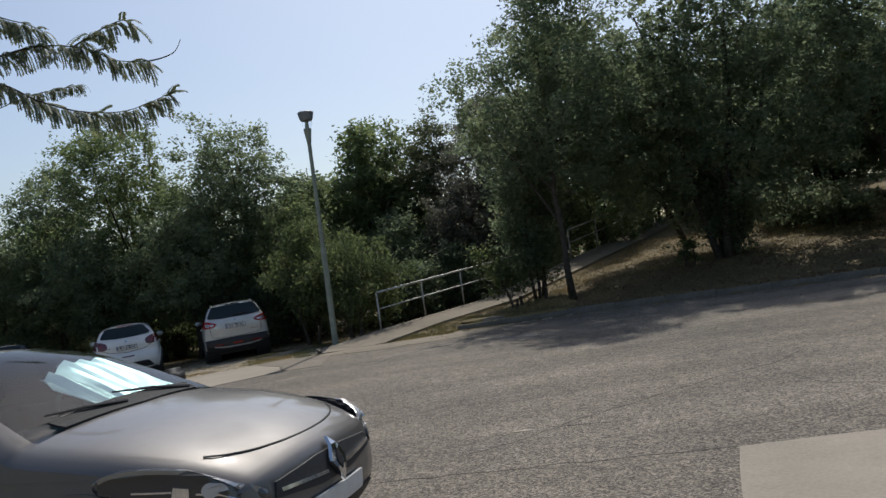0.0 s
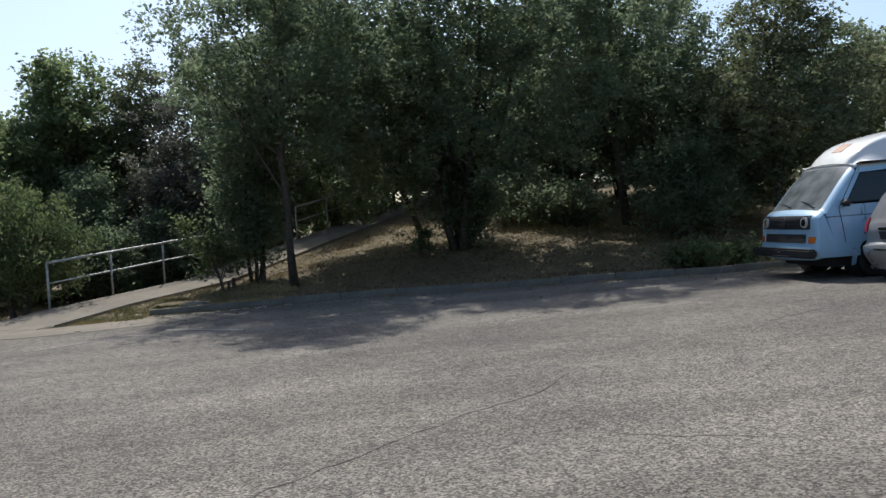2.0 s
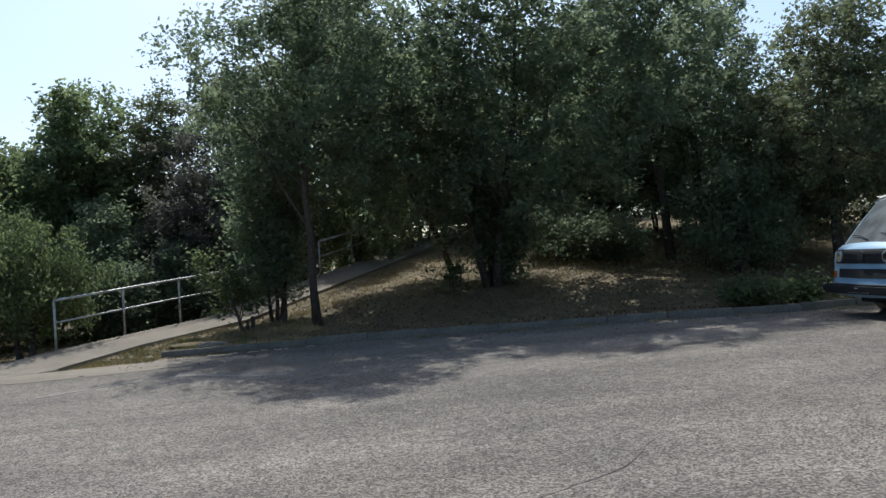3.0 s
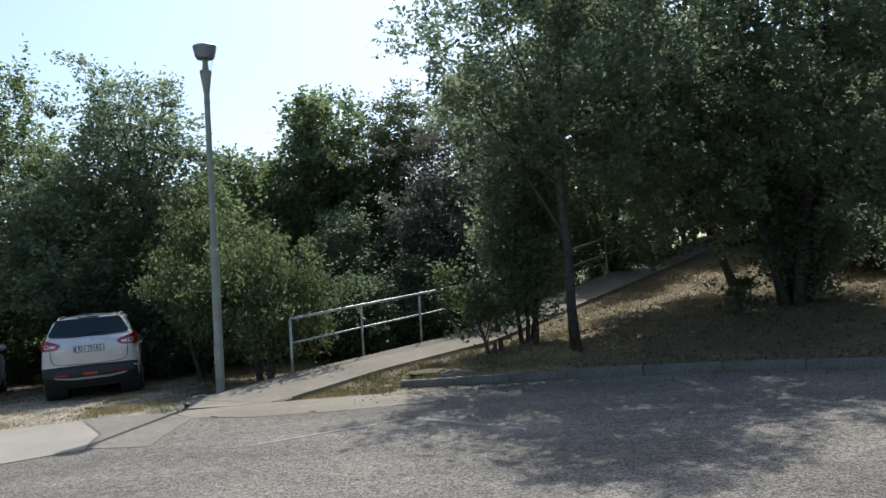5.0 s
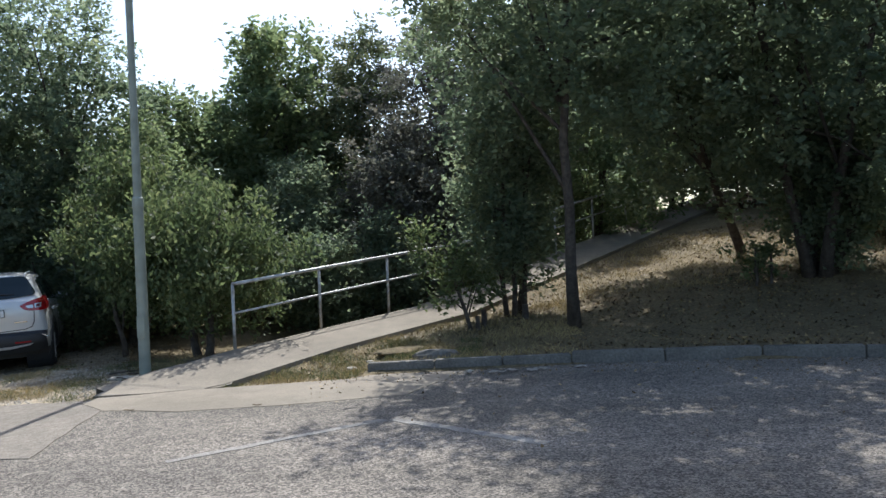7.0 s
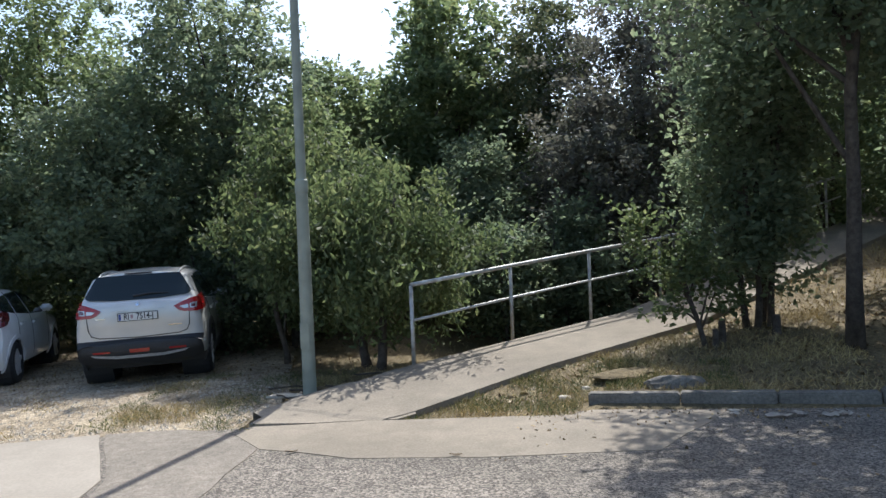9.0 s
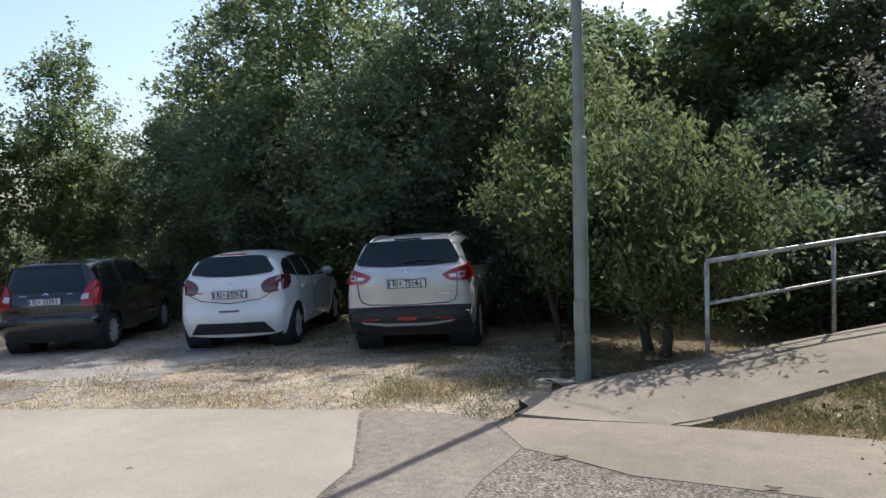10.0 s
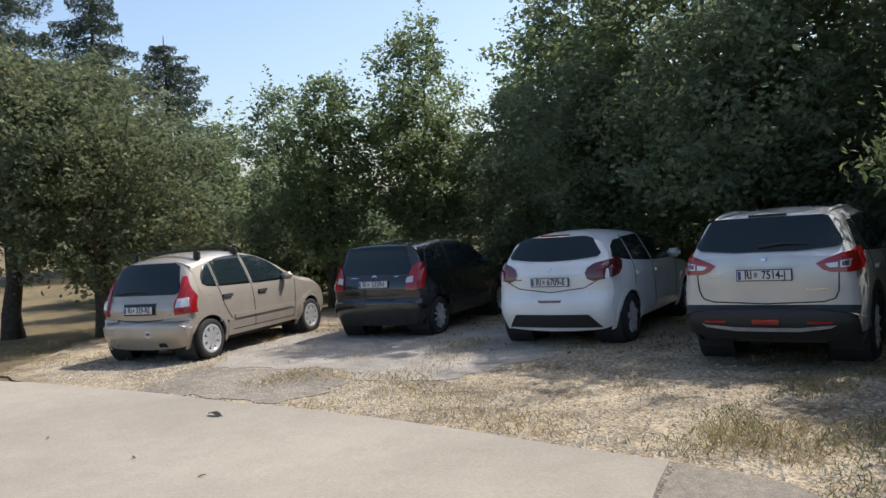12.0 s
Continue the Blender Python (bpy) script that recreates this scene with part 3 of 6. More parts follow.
conifer(-46.8, 24.4, 11.9, 6.6, 4, "dark fir with drooping boughs")
conifer(-43.0, 16.6, 14.8, 7.0, 5, "tall dark fir behind the olive tree")
tree(-22.4, 21.7, 5.5, 1.2, 8000, "dark", "slender leafy tree with a thin top", 0.1, size=0.1, seed=6, openness=0.25)
tree(-19.6, 21.7, 5.1, 1.45, 14000, "walnut", "young leafy tree with a bare trunk", 0.25, size=0.1, trunk=0.1, seed=7)
tree(-18.6, 23.6, 6.2, 1.55, 16000, "walnut", "tall young tree with a pointed crown", 0.22, size=0.1, trunk=0.1, seed=8)
tree(-17.6, 25.8, 4.9, 1.6, 13000, "dark", "leafy young tree behind the cars", 0.15, size=0.1, seed=9)
tree(-15.6, 26.0, 7.0, 2.3, 25000, "dark", "broad leafy tree behind the cars", 0.12, size=0.11, trunk=0.12, seed=10, top_narrow=0.1, lumps=12)
tree(-12.6, 26.6, 8.0, 2.9, 33000, "walnut", "broad leafy tree shading the cars", 0.1, size=0.11, trunk=0.14, seed=11, lean_y=-1.2, lean=-0.4)
tree(-9.2, 26.9, 7.5, 2.4, 34000, "dark", "tall dark leafy tree shading the cars", 0.08, size=0.11, trunk=0.15, seed=12, lean_y=-1.2, top_narrow=0.05, lumps=13)
tree(-7.3, 27.6, 5.6, 1.6, 16000, "walnut", "leafy tree with a narrow crown", 0.08, size=0.12, seed=13, top_narrow=0.1)
tree(-10.4, 24.6, 4.6, 2.1, 18000, "dark", "dark leafy tree overhanging the cars", 0.3, size=0.1, seed=14, lean_y=-0.8, openness=0.15)
tree(-13.2, 24.6, 4.3, 1.8, 14000, "dark", "dark leafy tree overhanging the cars", 0.34, size=0.1, seed=15, lean_y=-0.8, openness=0.15)
tree(-7.2, 25.0, 4.4, 1.5, 14000, "walnut", "leafy tree beside the cherry", 0.1, size=0.1, seed=16)
for k, (x, y, h, r) in enumerate(((-20.6, 24.4, 1.7, 1.5), (-18.0, 22.9, 1.3, 1.0), (-16.0, 24.2, 1.5, 1.2), (-24.5, 22.6, 1.9, 1.4), (-11.8, 28.2, 2.6, 1.8), (-8.3, 24.4, 2.2, 1.1))):
    tree(x, y, h, r, 5500, "olive" if k < 3 else "dark", "low leafy bush under the trees", 0.02, size=0.09, stems=3, trunk=0.05, seed=30 + k, name="bush", category="bush", lumps=6)
# cherry by the lamp
tree(-4.9, 22.3, 2.95, 1.75, 17000, "cherry", "small cherry tree with drooping light-green leaves", 0.24, openness=0.45, size=0.1, droop=0.8, trunk=0.09, stems=2, seed=40, ratio=0.4, lumps=12, clump=0.3)
tree(-6.3, 22.9, 3.5, 1.2, 10000, "cherry", "young cherry tree with drooping leaves", 0.26, openness=0.35, size=0.1, droop=0.8, trunk=0.06, stems=2, seed=41, ratio=0.4, clump=0.3)
# beyond the rail
tree(-5.3, 29.2, 7.2, 2.1, 24000, "walnut", "leafy walnut tree behind the rail", 0.1, size=0.15, trunk=0.12, seed=50, top_narrow=0.05, lumps=12)
tree(-3.3, 29.6, 7.0, 2.1, 26000, "olive", "yellowish leafy tree behind the rail", 0.1, size=0.11, seed=51, top_narrow=0.05, lumps=12)
tree(-1.1, 29.4, 7.6, 2.4, 32000, "plum", "dark purplish leafy tree behind the rail", 0.06, size=0.1, seed=52, top_narrow=0.05, lumps=12)
tree(-4.2, 26.4, 3.6, 1.6, 14000, "dark", "dark bushy tree behind the rail", 0.05, size=0.1, seed=53)
tree(-2.0, 26.8, 4.3, 1.6, 15000, "plum", "dark purplish bushy tree behind the rail", 0.04, size=0.1, seed=54)
tree(-3.4, 24.6, 1.9, 1.1, 7000, "dark", "dark bush beside the rail", 0.03, size=0.09, stems=3, trunk=0.05, seed=55, name="bush", category="bush")
tree(-2.3, 25.2, 2.1, 0.9, 5000, "dark", "grey-green bush leaning over the rail", 0.05, size=0.1, stems=3, trunk=0.05, seed=56, name="bush", category="bush")
# on the bank
tree(0.98, 21.45, 8.1, 2.4, 26000, "dark", "leafy tree with a slim trunk on the bank", 0.44, size=0.1, trunk=0.085, seed=60, openness=0.22, lean_y=-2.0, lean=0.25, clump=0.3)
tree(0.17, 22.85, 4.9, 0.85, 14000, "dark", "dense dark shrub beside the slim tree", 0.06, size=0.095, stems=4, trunk=0.075, seed=61, name="shrub", category="shrub", lumps=11, clump=0.3, top_narrow=-0.6)
tree(-0.53, 21.95, 1.75, 0.5, 1500, "cherry", "thin leafy sapling leaning over the ramp", 0.3, size=0.085, lean=-0.75, lean_y=0.1, trunk=0.03, seed=62, name="sapling", category="sapling", lumps=6, clump=0.2)
tree(5.2, 23.1, 8.0, 4.0, 46000, "dark", "broad many-stemmed dark tree on the bank", 0.14, size=0.115, trunk=0.18, stems=4, seed=63, lumps=16, openness=0.16, ry=3.0, lean_y=-2.0, lean=0.1)
tree(5.3, 23.1, 2.9, 1.0, 9000, "dark", "leafy suckers round the foot of the broad tree", 0.02, size=0.1, stems=4, trunk=0.07, seed=74, name="shrub", category="shrub", lumps=7)
tree(4.2, 22.9, 0.75, 0.35, 420, "cherry", "small leafy shoots beside the broad tree", 0.05, size=0.09, stems=3, trunk=0.03, seed=75, name="shoots", category="shrub", lumps=4, clump=0.16)
tree(9.8, 29.0, 7.4, 2.9, 26000, "dark", "dark leafy tree up the bank", 0.12, size=0.115, trunk=0.15, seed=64)
tree(11.6, 24.8, 7.3, 2.7, 26000, "dark", "tall dark leafy tree behind the van", 0.1, size=0.115, trunk=0.14, seed=65)
tree(13.1, 21.3, 6.2, 2.7, 26000, "olive", "olive-green leafy tree above the van", 0.12, size=0.11, trunk=0.13, seed=66)
tree(16.4, 19.6, 6.0, 2.6, 20000, "olive", "olive-green leafy tree above the van", 0.12, size=0.11, trunk=0.13, seed=67)
tree(10.4, 21.3, 2.6, 1.5, 8000, "dark", "dark bush at the top of the kerb", 0.05, size=0.1, stems=3, trunk=0.06, seed=68, name="bush", category="bush")
tree(2.6, 30.0, 6.6, 2.2, 18000, "walnut", "leafy tree at the top of the ramp", 0.2, size=0.11, seed=69)
tree(5.8, 32.6, 6.2, 2.6, 18000, "dark", "dark leafy tree at the top of the bank", 0.2, size=0.12, seed=70)
tree(0.5, 31.5, 7.2, 2.3, 20000, "dark", "dark leafy tree behind the ramp", 0.1, size=0.11, seed=71)
for k, (x, y, h, r) in enumerate(((7.6, 25.8, 1.6, 1.3), (8.6, 24.2, 1.2, 1.0), (0.6, 29.0, 2.6, 0.9), (12.2, 18.6, 0.75, 0.7), (8.8, 18.2, 0.45, 0.4), (9.6, 17.9, 0.4, 0.45), (12.0, 22.8, 2.2, 1.6), (0.2, 27.9, 2.4, 1.1))):
    tree(x, y, h, r, 4500 if h > 1 else 1200, "dark" if h > 1 else "cherry", "leafy bush on the bank", 0.02, size=0.1, stems=3, trunk=0.04, seed=80 + k, name="bush", category="bush", lumps=6)
for k in range(16):
    x = -27 + k * 1.75
    tree(x, 28.2 + 1.4 * math.sin(k * 2.1) - (4.5 if x < -21 else 0), 2.6 + 0.7 * math.sin(k * 1.3), 1.5, 6500, ("dark", "walnut", "olive", "dark")[k % 4], "dense leafy bush under the trees", 0.02, size=0.12, stems=3, trunk=0.06, seed=150 + k, name="bush", category="bush", lumps=7)
for k in range(8):
    x = -30 + k * 3.4
    tree(x, 32 + 1.2 * math.sin(k * 1.9), 5.4 + 0.5 * math.sin(k * 2.7), 2.4, 14000, ("dark", "walnut")[k % 2], "dark leafy tree behind the car park", 0.04, size=0.13, trunk=0.14, seed=180 + k)
for k in range(9):
    tree(3.4 + k * 1.7, 33.5 - k * 1.05, 3.6 + 0.6 * math.sin(k * 1.7), 1.7, 8000, "dark", "dense dark bush at the top of the bank", 0.02, size=0.13, stems=3, trunk=0.06, seed=200 + k, name="bush", category="bush", lumps=7)
tree(10.0, 23.6, 7.4, 2.8, 21000, "dark", "dark leafy tree shading the bank", 0.4, size=0.115, trunk=0.12, seed=72, lean_y=-2.2, lean=-1.6)
tree(4.7, 25.3, 6.8, 2.9, 34000, "dark", "leafy tree beside the ramp", 0.42, size=0.12, trunk=0.08, seed=73, lean=-3.5, lean_y=-1.2)
# wood that closes the view
for k in range(15):
    x = -34 + k * 4.2
    tree(x, 36 + 2.5 * math.sin(k * 1.7), 5.2 + 0.9 * math.sin(k * 2.3) + (0.6 if x > -4 else 0), 3.0, 13000, "dark" if k % 3 else "walnut", "dark leafy tree of the wood behind", 0.05, size=0.17, trunk=0.18, seed=100 + k)
for k in range(5):
    tree(21 + k * 1.8, 24 - k * 5.0, 6.5, 3.0, 12000, "dark", "leafy tree at the side of the car park", 0.08, size=0.17, trunk=0.18, seed=130 + k)


# ---- vehicles ----
def paint(name, color, metal=0.0, rough=0.32):
    m, n, l, b = nodes_of(name)
    co = n.new("ShaderNodeTexCoord")
    no = n.new("ShaderNodeTexNoise")
    no.inputs["Scale"].default_value, no.inputs["Detail"].default_value = 3.0, 7
    l.new(co.outputs["Object"], no.inputs["Vector"])
    r = ramp_node(n, ((0.3, tuple(c * 0.88 for c in color)), (0.7, color)))
    l.new(no.outputs[0], r.inputs[0])
    l.new(r.outputs[0], b.inputs["Base Color"])
    rr = ramp_node(n, ((0.3, (rough + 0.12,) * 3), (0.7, (rough - 0.05,) * 3)))
    l.new(no.outputs[0], rr.inputs[0])
    l.new(rr.outputs[0], b.inputs["Roughness"])
    b.inputs["Metallic"].default_value = metal
    b.inputs["Coat Weight"].default_value, b.inputs["Coat Roughness"].default_value = 0.8, 0.06
    return m


M_PLASTIC = plain_mat("black_plastic", (0.022, 0.022, 0.023), 0.6, grain=0.25, scale=60)
M_TYRE = plain_mat("tyre_rubber", (0.02, 0.02, 0.02), 0.85, grain=0.3, scale=40)
# opaque near-black colour stands in for the dim cabin seen through clear glass
M_GLASS = plain_mat("opaque_dark_pane", (0.012, 0.02, 0.023), 0.04, spec=0.4)
def clear_glass(name, tint):
    """Clear tinted glass: see-through, with a mirror gloss that grows at grazing angles."""
    m, n, l, b = nodes_of(name)
    clear, gloss, mix, fr = n.new("ShaderNodeBsdfTransparent"), n.new("ShaderNodeBsdfGlossy"), n.new("ShaderNodeMixShader"), n.new("ShaderNodeFresnel")
    clear.inputs[0].default_value = (*tint, 1)
    gloss.inputs["Roughness"].default_value = 0.02
    fr.inputs[0].default_value = 1.42
    l.new(fr.outputs[0], mix.inputs[0])
    l.new(clear.outputs[0], mix.inputs[1])
    l.new(gloss.outputs[0], mix.inputs[2])
    l.new(mix.outputs[0], n["Material Output"].inputs[0])
    return m


M_SCREEN = clear_glass("clear_windscreen", (0.72, 0.88, 0.9))
M_TRIM = plain_mat("grey_cabin_plastic", (0.1, 0.125, 0.13), 0.55, grain=0.2, scale=50)
M_SEAT = plain_mat("grey_seat_cloth", (0.06, 0.065, 0.07), 0.9, grain=0.35, scale=40)
# van windscreen: lighter grey than the other panes, mottled at random
M_GREYPANE = plain_mat("grey_windscreen", (0.14, 0.15, 0.15), 0.18, grain=0.35, scale=4)
M_SEAM = plain_mat("panel_gap", (0.012, 0.012, 0.012), 0.8)
M_RIM = plain_mat("silver_wheel", (0.66, 0.66, 0.66), 0.3, 0.55, 0.1, 20)
M_CHROME = plain_mat("chrome_trim", (0.75, 0.75, 0.76), 0.12, 1.0)
M_RED = plain_mat("red_lamp_lens", (0.3, 0.008, 0.01), 0.12, coat=0.5, spots=(0.12, 0.004, 0.006))
M_DARKRED = plain_mat("smoked_red_lens", (0.1, 0.012, 0.016), 0.12, coat=1.0)
M_LENS = plain_mat("clear_lamp_lens", (0.55, 0.55, 0.55), 0.15, 0.3, coat=1.0)
M_HEADLAMP = plain_mat("headlamp_glass", (0.3, 0.31, 0.32), 0.1, 0.6, coat=1.0)
M_AMBER = plain_mat("amber_lens", (0.6, 0.16, 0.02), 0.2, coat=1.0)
M_PLATE = plain_mat("plate_white", (0.62, 0.62, 0.6), 0.4, grain=0.06, scale=20)
M_INK = plain_mat("plate_ink", (0.015, 0.015, 0.017), 0.5)
M_LAMPDARK = plain_mat("dark_headlamp", (0.03, 0.031, 0.034), 0.12, 0.0, coat=1.0)
M_SILVERSHADE = plain_mat("foil_sunshade", (0.92, 0.94, 0.92), 0.4, 0.85, 0.06, 9)


def text_part(words, size, material, parent, m, name="lettering"):
    cu = bpy.data.curves.new(name, "FONT")
    cu.body, cu.size, cu.align_x, cu.align_y, cu.extrude = words, size, "CENTER", "CENTER", 0.001
    cu.offset = size * 0.018
    tmp = new(name + "_curve", cu)
    me = bpy.data.meshes.new_from_object(tmp)
    bpy.data.objects.remove(tmp)
    bpy.data.curves.remove(cu)
    me.materials.clear()
    me.materials.append(material)
    ob = new(name, me)
    ob.parent = parent
    ob.matrix_basis = m
    return ob


class Shell:
    """The skin of a car: a side outline, wrapped across the width, with sides that follow the plan."""

    def __init__(self, spec):
        self.s = spec
        self.keys = [(t, y, z) for t, pts in spec["outline"] for y, z in pts]
        P = [Vector((y, z)) for _, y, z in self.keys]
        self.pts, self.tags = [], []
        n = 4
        for i in range(len(P) - 1):
            a, b, c, d = P[max(i - 1, 0)], P[i], P[i + 1], P[min(i + 2, len(P) - 1)]
            for k in range(n):
                t = k / n
                q = 0.5 * ((2 * b) + (c - a) * t + (2 * a - 5 * b + 4 * c - d) * t * t + (3 * b - a - 3 * c + d) * t ** 3)
                lin = b.lerp(c, t)
                self.pts.append(lin.lerp(q, 0.8))
                self.tags.append(self.keys[i + 1][0])
        self.pts.append(P[-1])
        self.y0, self.y1 = min(p.x for p in self.pts), max(p.x for p in self.pts)
        self.norm = []
        for k in range(len(self.pts)):
            d = (self.pts[min(k + 1, len(self.pts) - 1)] - self.pts[max(k - 1, 0)]).normalized()
            self.norm.append(Vector((-d.y, d.x)))  # inwards when the outline runs front, top, rear
        self.rear = sorted(((p.y, p.x) for p, t in zip(self.pts, self.tags + ["x"]) if p.x < spec.get("rear_from", -0.3) and t in ("rear_window", "tailgate", "rear_bumper", "x")))
        self.front = sorted(((p.y, p.x) for p, t in zip(self.pts, self.tags + ["x"]) if p.x > spec["front_from"]))

    def X(self, y, z):
        s = self.s
        yc, half = (self.y0 + self.y1) / 2, (self.y1 - self.y0) / 2
        flat = half * s.get("flat", 0.5)
        k = max(0.0, (abs(y - yc) - flat) / (half - flat))
        plan = 1 - (s.get("nose", 0.2) if y > yc else s.get("tail", 0.13)) * k ** 2.4
        belt, roof = s["belt"], s["roof"]
        if z <= belt:
            f = 1 - 0.10 * (max(0, 0.5 - z) / 0.3) ** 2 - 0.035 * (max(0, z - 0.66) / 0.3) ** 1.5
        else:
            fb = 1 - 0.035 * (max(0, belt - 0.66) / 0.3) ** 1.5
            t = (z - belt) / (roof - belt)
            f = fb + (s.get("top", 0.7) - fb) * (0.8 * t + 0.2 * t * t)
        return s["w"] * plan * f

    def inset(self, u):
        u = abs(u)
        e = max(0.0, (u - 0.8) / 0.2)
        return self.s.get("crown", 0.04) * u * u + self.s.get("edge", 0.06) * (1 - math.sqrt(max(0, 1 - e * e)))

    def at(self, i, u):
        d = self.inset(u)
        p = self.pts[i] + self.norm[i] * d
        return Vector((u * self.X(p.x, p.y), p.x, p.y))

    def end_y(self, x, z, table):
        zs = [a for a, _ in table]
        ys = [b for _, b in table]
        y = float(np.interp(z, zs, ys))
        u = clamp(x / max(0.2, self.X(y, z)), -1, 1)
        return y + self.inset(u) * (1 if table is self.rear else -1)


US = [-1, -0.97, -0.92, -0.86, -0.7, -0.45, -0.2, 0, 0.2, 0.45, 0.7, 0.86, 0.92, 0.97, 1]


def patch(poly, place, off, cell=0.05, depth=0.012):
    """A thin shaped piece laid on a curved skin: poly in two flat coordinates, place(a, b, off) gives the point."""
    bm = bmesh.new()
    f = bm.faces.new([bm.verts.new((a, b, 0)) for a, b in poly])
    for ax in (0, 1):
        vs = [p[ax] for p in poly]
        lo, hi = min(vs), max(vs)
        n = min(24, int((hi - lo) / cell))
        for k in range(1, n + 1):
            co, no = [0, 0, 0], [0, 0, 0]
            co[ax], no[ax] = lo + k * (hi - lo) / (n + 1), 1
            bmesh.ops.bisect_plane(bm, geom=bm.verts[:] + bm.edges[:] + bm.faces[:], plane_co=co, plane_no=no)
    flat = {v: (v.co.x, v.co.y) for v in bm.verts}
    rim = [e for e in bm.edges if e.is_boundary]
    ex = bmesh.ops.extrude_edge_only(bm, edges=rim)
    for v in ex["geom"]:
        if isinstance(v, bmesh.types.BMVert):
            v.co = place(v.co.x, v.co.y, off - depth)
    for v, (a, b) in flat.items():
        v.co = place(a, b, off)
    bmesh.ops.recalc_face_normals(bm, faces=bm.faces[:])
    return bm


def strip(points, w):
    """An outline of even width round a line of points in two coordinates."""
    up, dn = [], []
    for k, p in enumerate(points):
        a, b = Vector(points[max(k - 1, 0)]), Vector(points[min(k + 1, len(points) - 1)])
        d = (b - a).normalized()
        n = Vector((-d.y, d.x)) * w / 2
        up.append(tuple(Vector(p) + n))
        dn.append(tuple(Vector(p) - n))
    return up + dn[::-1]


def wheel(parent, x, y, r, width, style, rim_mat, side):
    root = new("wheel")
    root.parent = parent
    root.matrix_basis = Matrix.Translation((x, y, r)) @ Matrix.Rotation(radians(0 if side > 0 else 180), 4, "Z")
    # lathe round the x axis; outer face at +x
    def lathe(prof, n=36):
        bm = bmesh.new()
        rings = [[bm.verts.new((px, math.cos(2 * math.pi * k / n) * pr, math.sin(2 * math.pi * k / n) * pr)) for k in range(n)] for px, pr in prof]
        for a, b in zip(rings, rings[1:]):
            for k in range(n):
                bm.faces.new((a[k], a[(k + 1) % n], b[(k + 1) % n], b[k]))
        return bm
    h = width / 2
    part("tyre", lathe([(-h, r * 0.62), (-h, r * 0.88), (-h * 0.8, r * 0.98), (-h * 0.4, r), (h * 0.4, r), (h * 0.8, r * 0.98), (h, r * 0.9), (h * 0.98, r * 0.68), (h * 0.8, r * 0.64)]), M_TYRE, root, smooth=True)
    ri = r * 0.7
    part("rim", lathe([(h * 0.85, ri), (h * 0.9, ri * 0.95), (h * 0.4, ri * 0.9), (-h * 0.2, ri * 0.86)]), rim_mat, root, smooth=True)
    if style == "cap":
        part("cap_ring", lathe([(h * 0.9, ri * 1.04), (h * 1.0, ri * 0.98), (h * 1.0, ri * 0.8), (h * 0.8, ri * 0.76)]), rim_mat, root, smooth=True)
    part("brake_disc", lathe([(0.0, ri * 0.9), (0.0, 0.001)], 24), M_PLASTIC, root)
    n, wd = {"spokes10": (10, 0.03), "spokes5": (5, 0.07), "cap": (8, 0.055)}[style]
    for k in range(n):
        bm = bmesh.new()
        a = 2 * math.pi * k / n
        vs = [bm.verts.new(v) for v in ((h * 0.97, -wd * 0.55, 0.03), (h * 0.97, wd * 0.55, 0.03), (h * 0.97, wd * (0.4 if style != "cap" else 0.75), ri * 0.94), (h * 0.97, -wd * (0.4 if style != "cap" else 0.75), ri * 0.94))]
        f = bm.faces.new(vs)
        ex = bmesh.ops.extrude_face_region(bm, geom=[f])
        for v in ex["geom"]:
            if isinstance(v, bmesh.types.BMVert):
                v.co.x -= 0.03
        bmesh.ops.recalc_face_normals(bm, faces=bm.faces[:])
        bmesh.ops.rotate(bm, cent=(0, 0, 0), matrix=Matrix.Rotation(a, 3, "X"), verts=bm.verts[:])
        part("spoke", bm, rim_mat, root)
    part("hub_cap", lathe([(h * 0.7, ri * 0.26), (h * 0.95, ri * 0.2), (h * 0.97, 0.001)], 20), rim_mat, root)
    return root


def seat_car(root, x, y, yaw):
    slope = (lot_z(x + 0.5) - lot_z(x - 0.5))
    root.matrix_basis = Matrix.Translation((x, y, lot_z(x) - 0.008)) @ Matrix.Rotation(-math.atan(slope), 4, "Y") @ Matrix.Rotation(radians(yaw), 4, "Z")


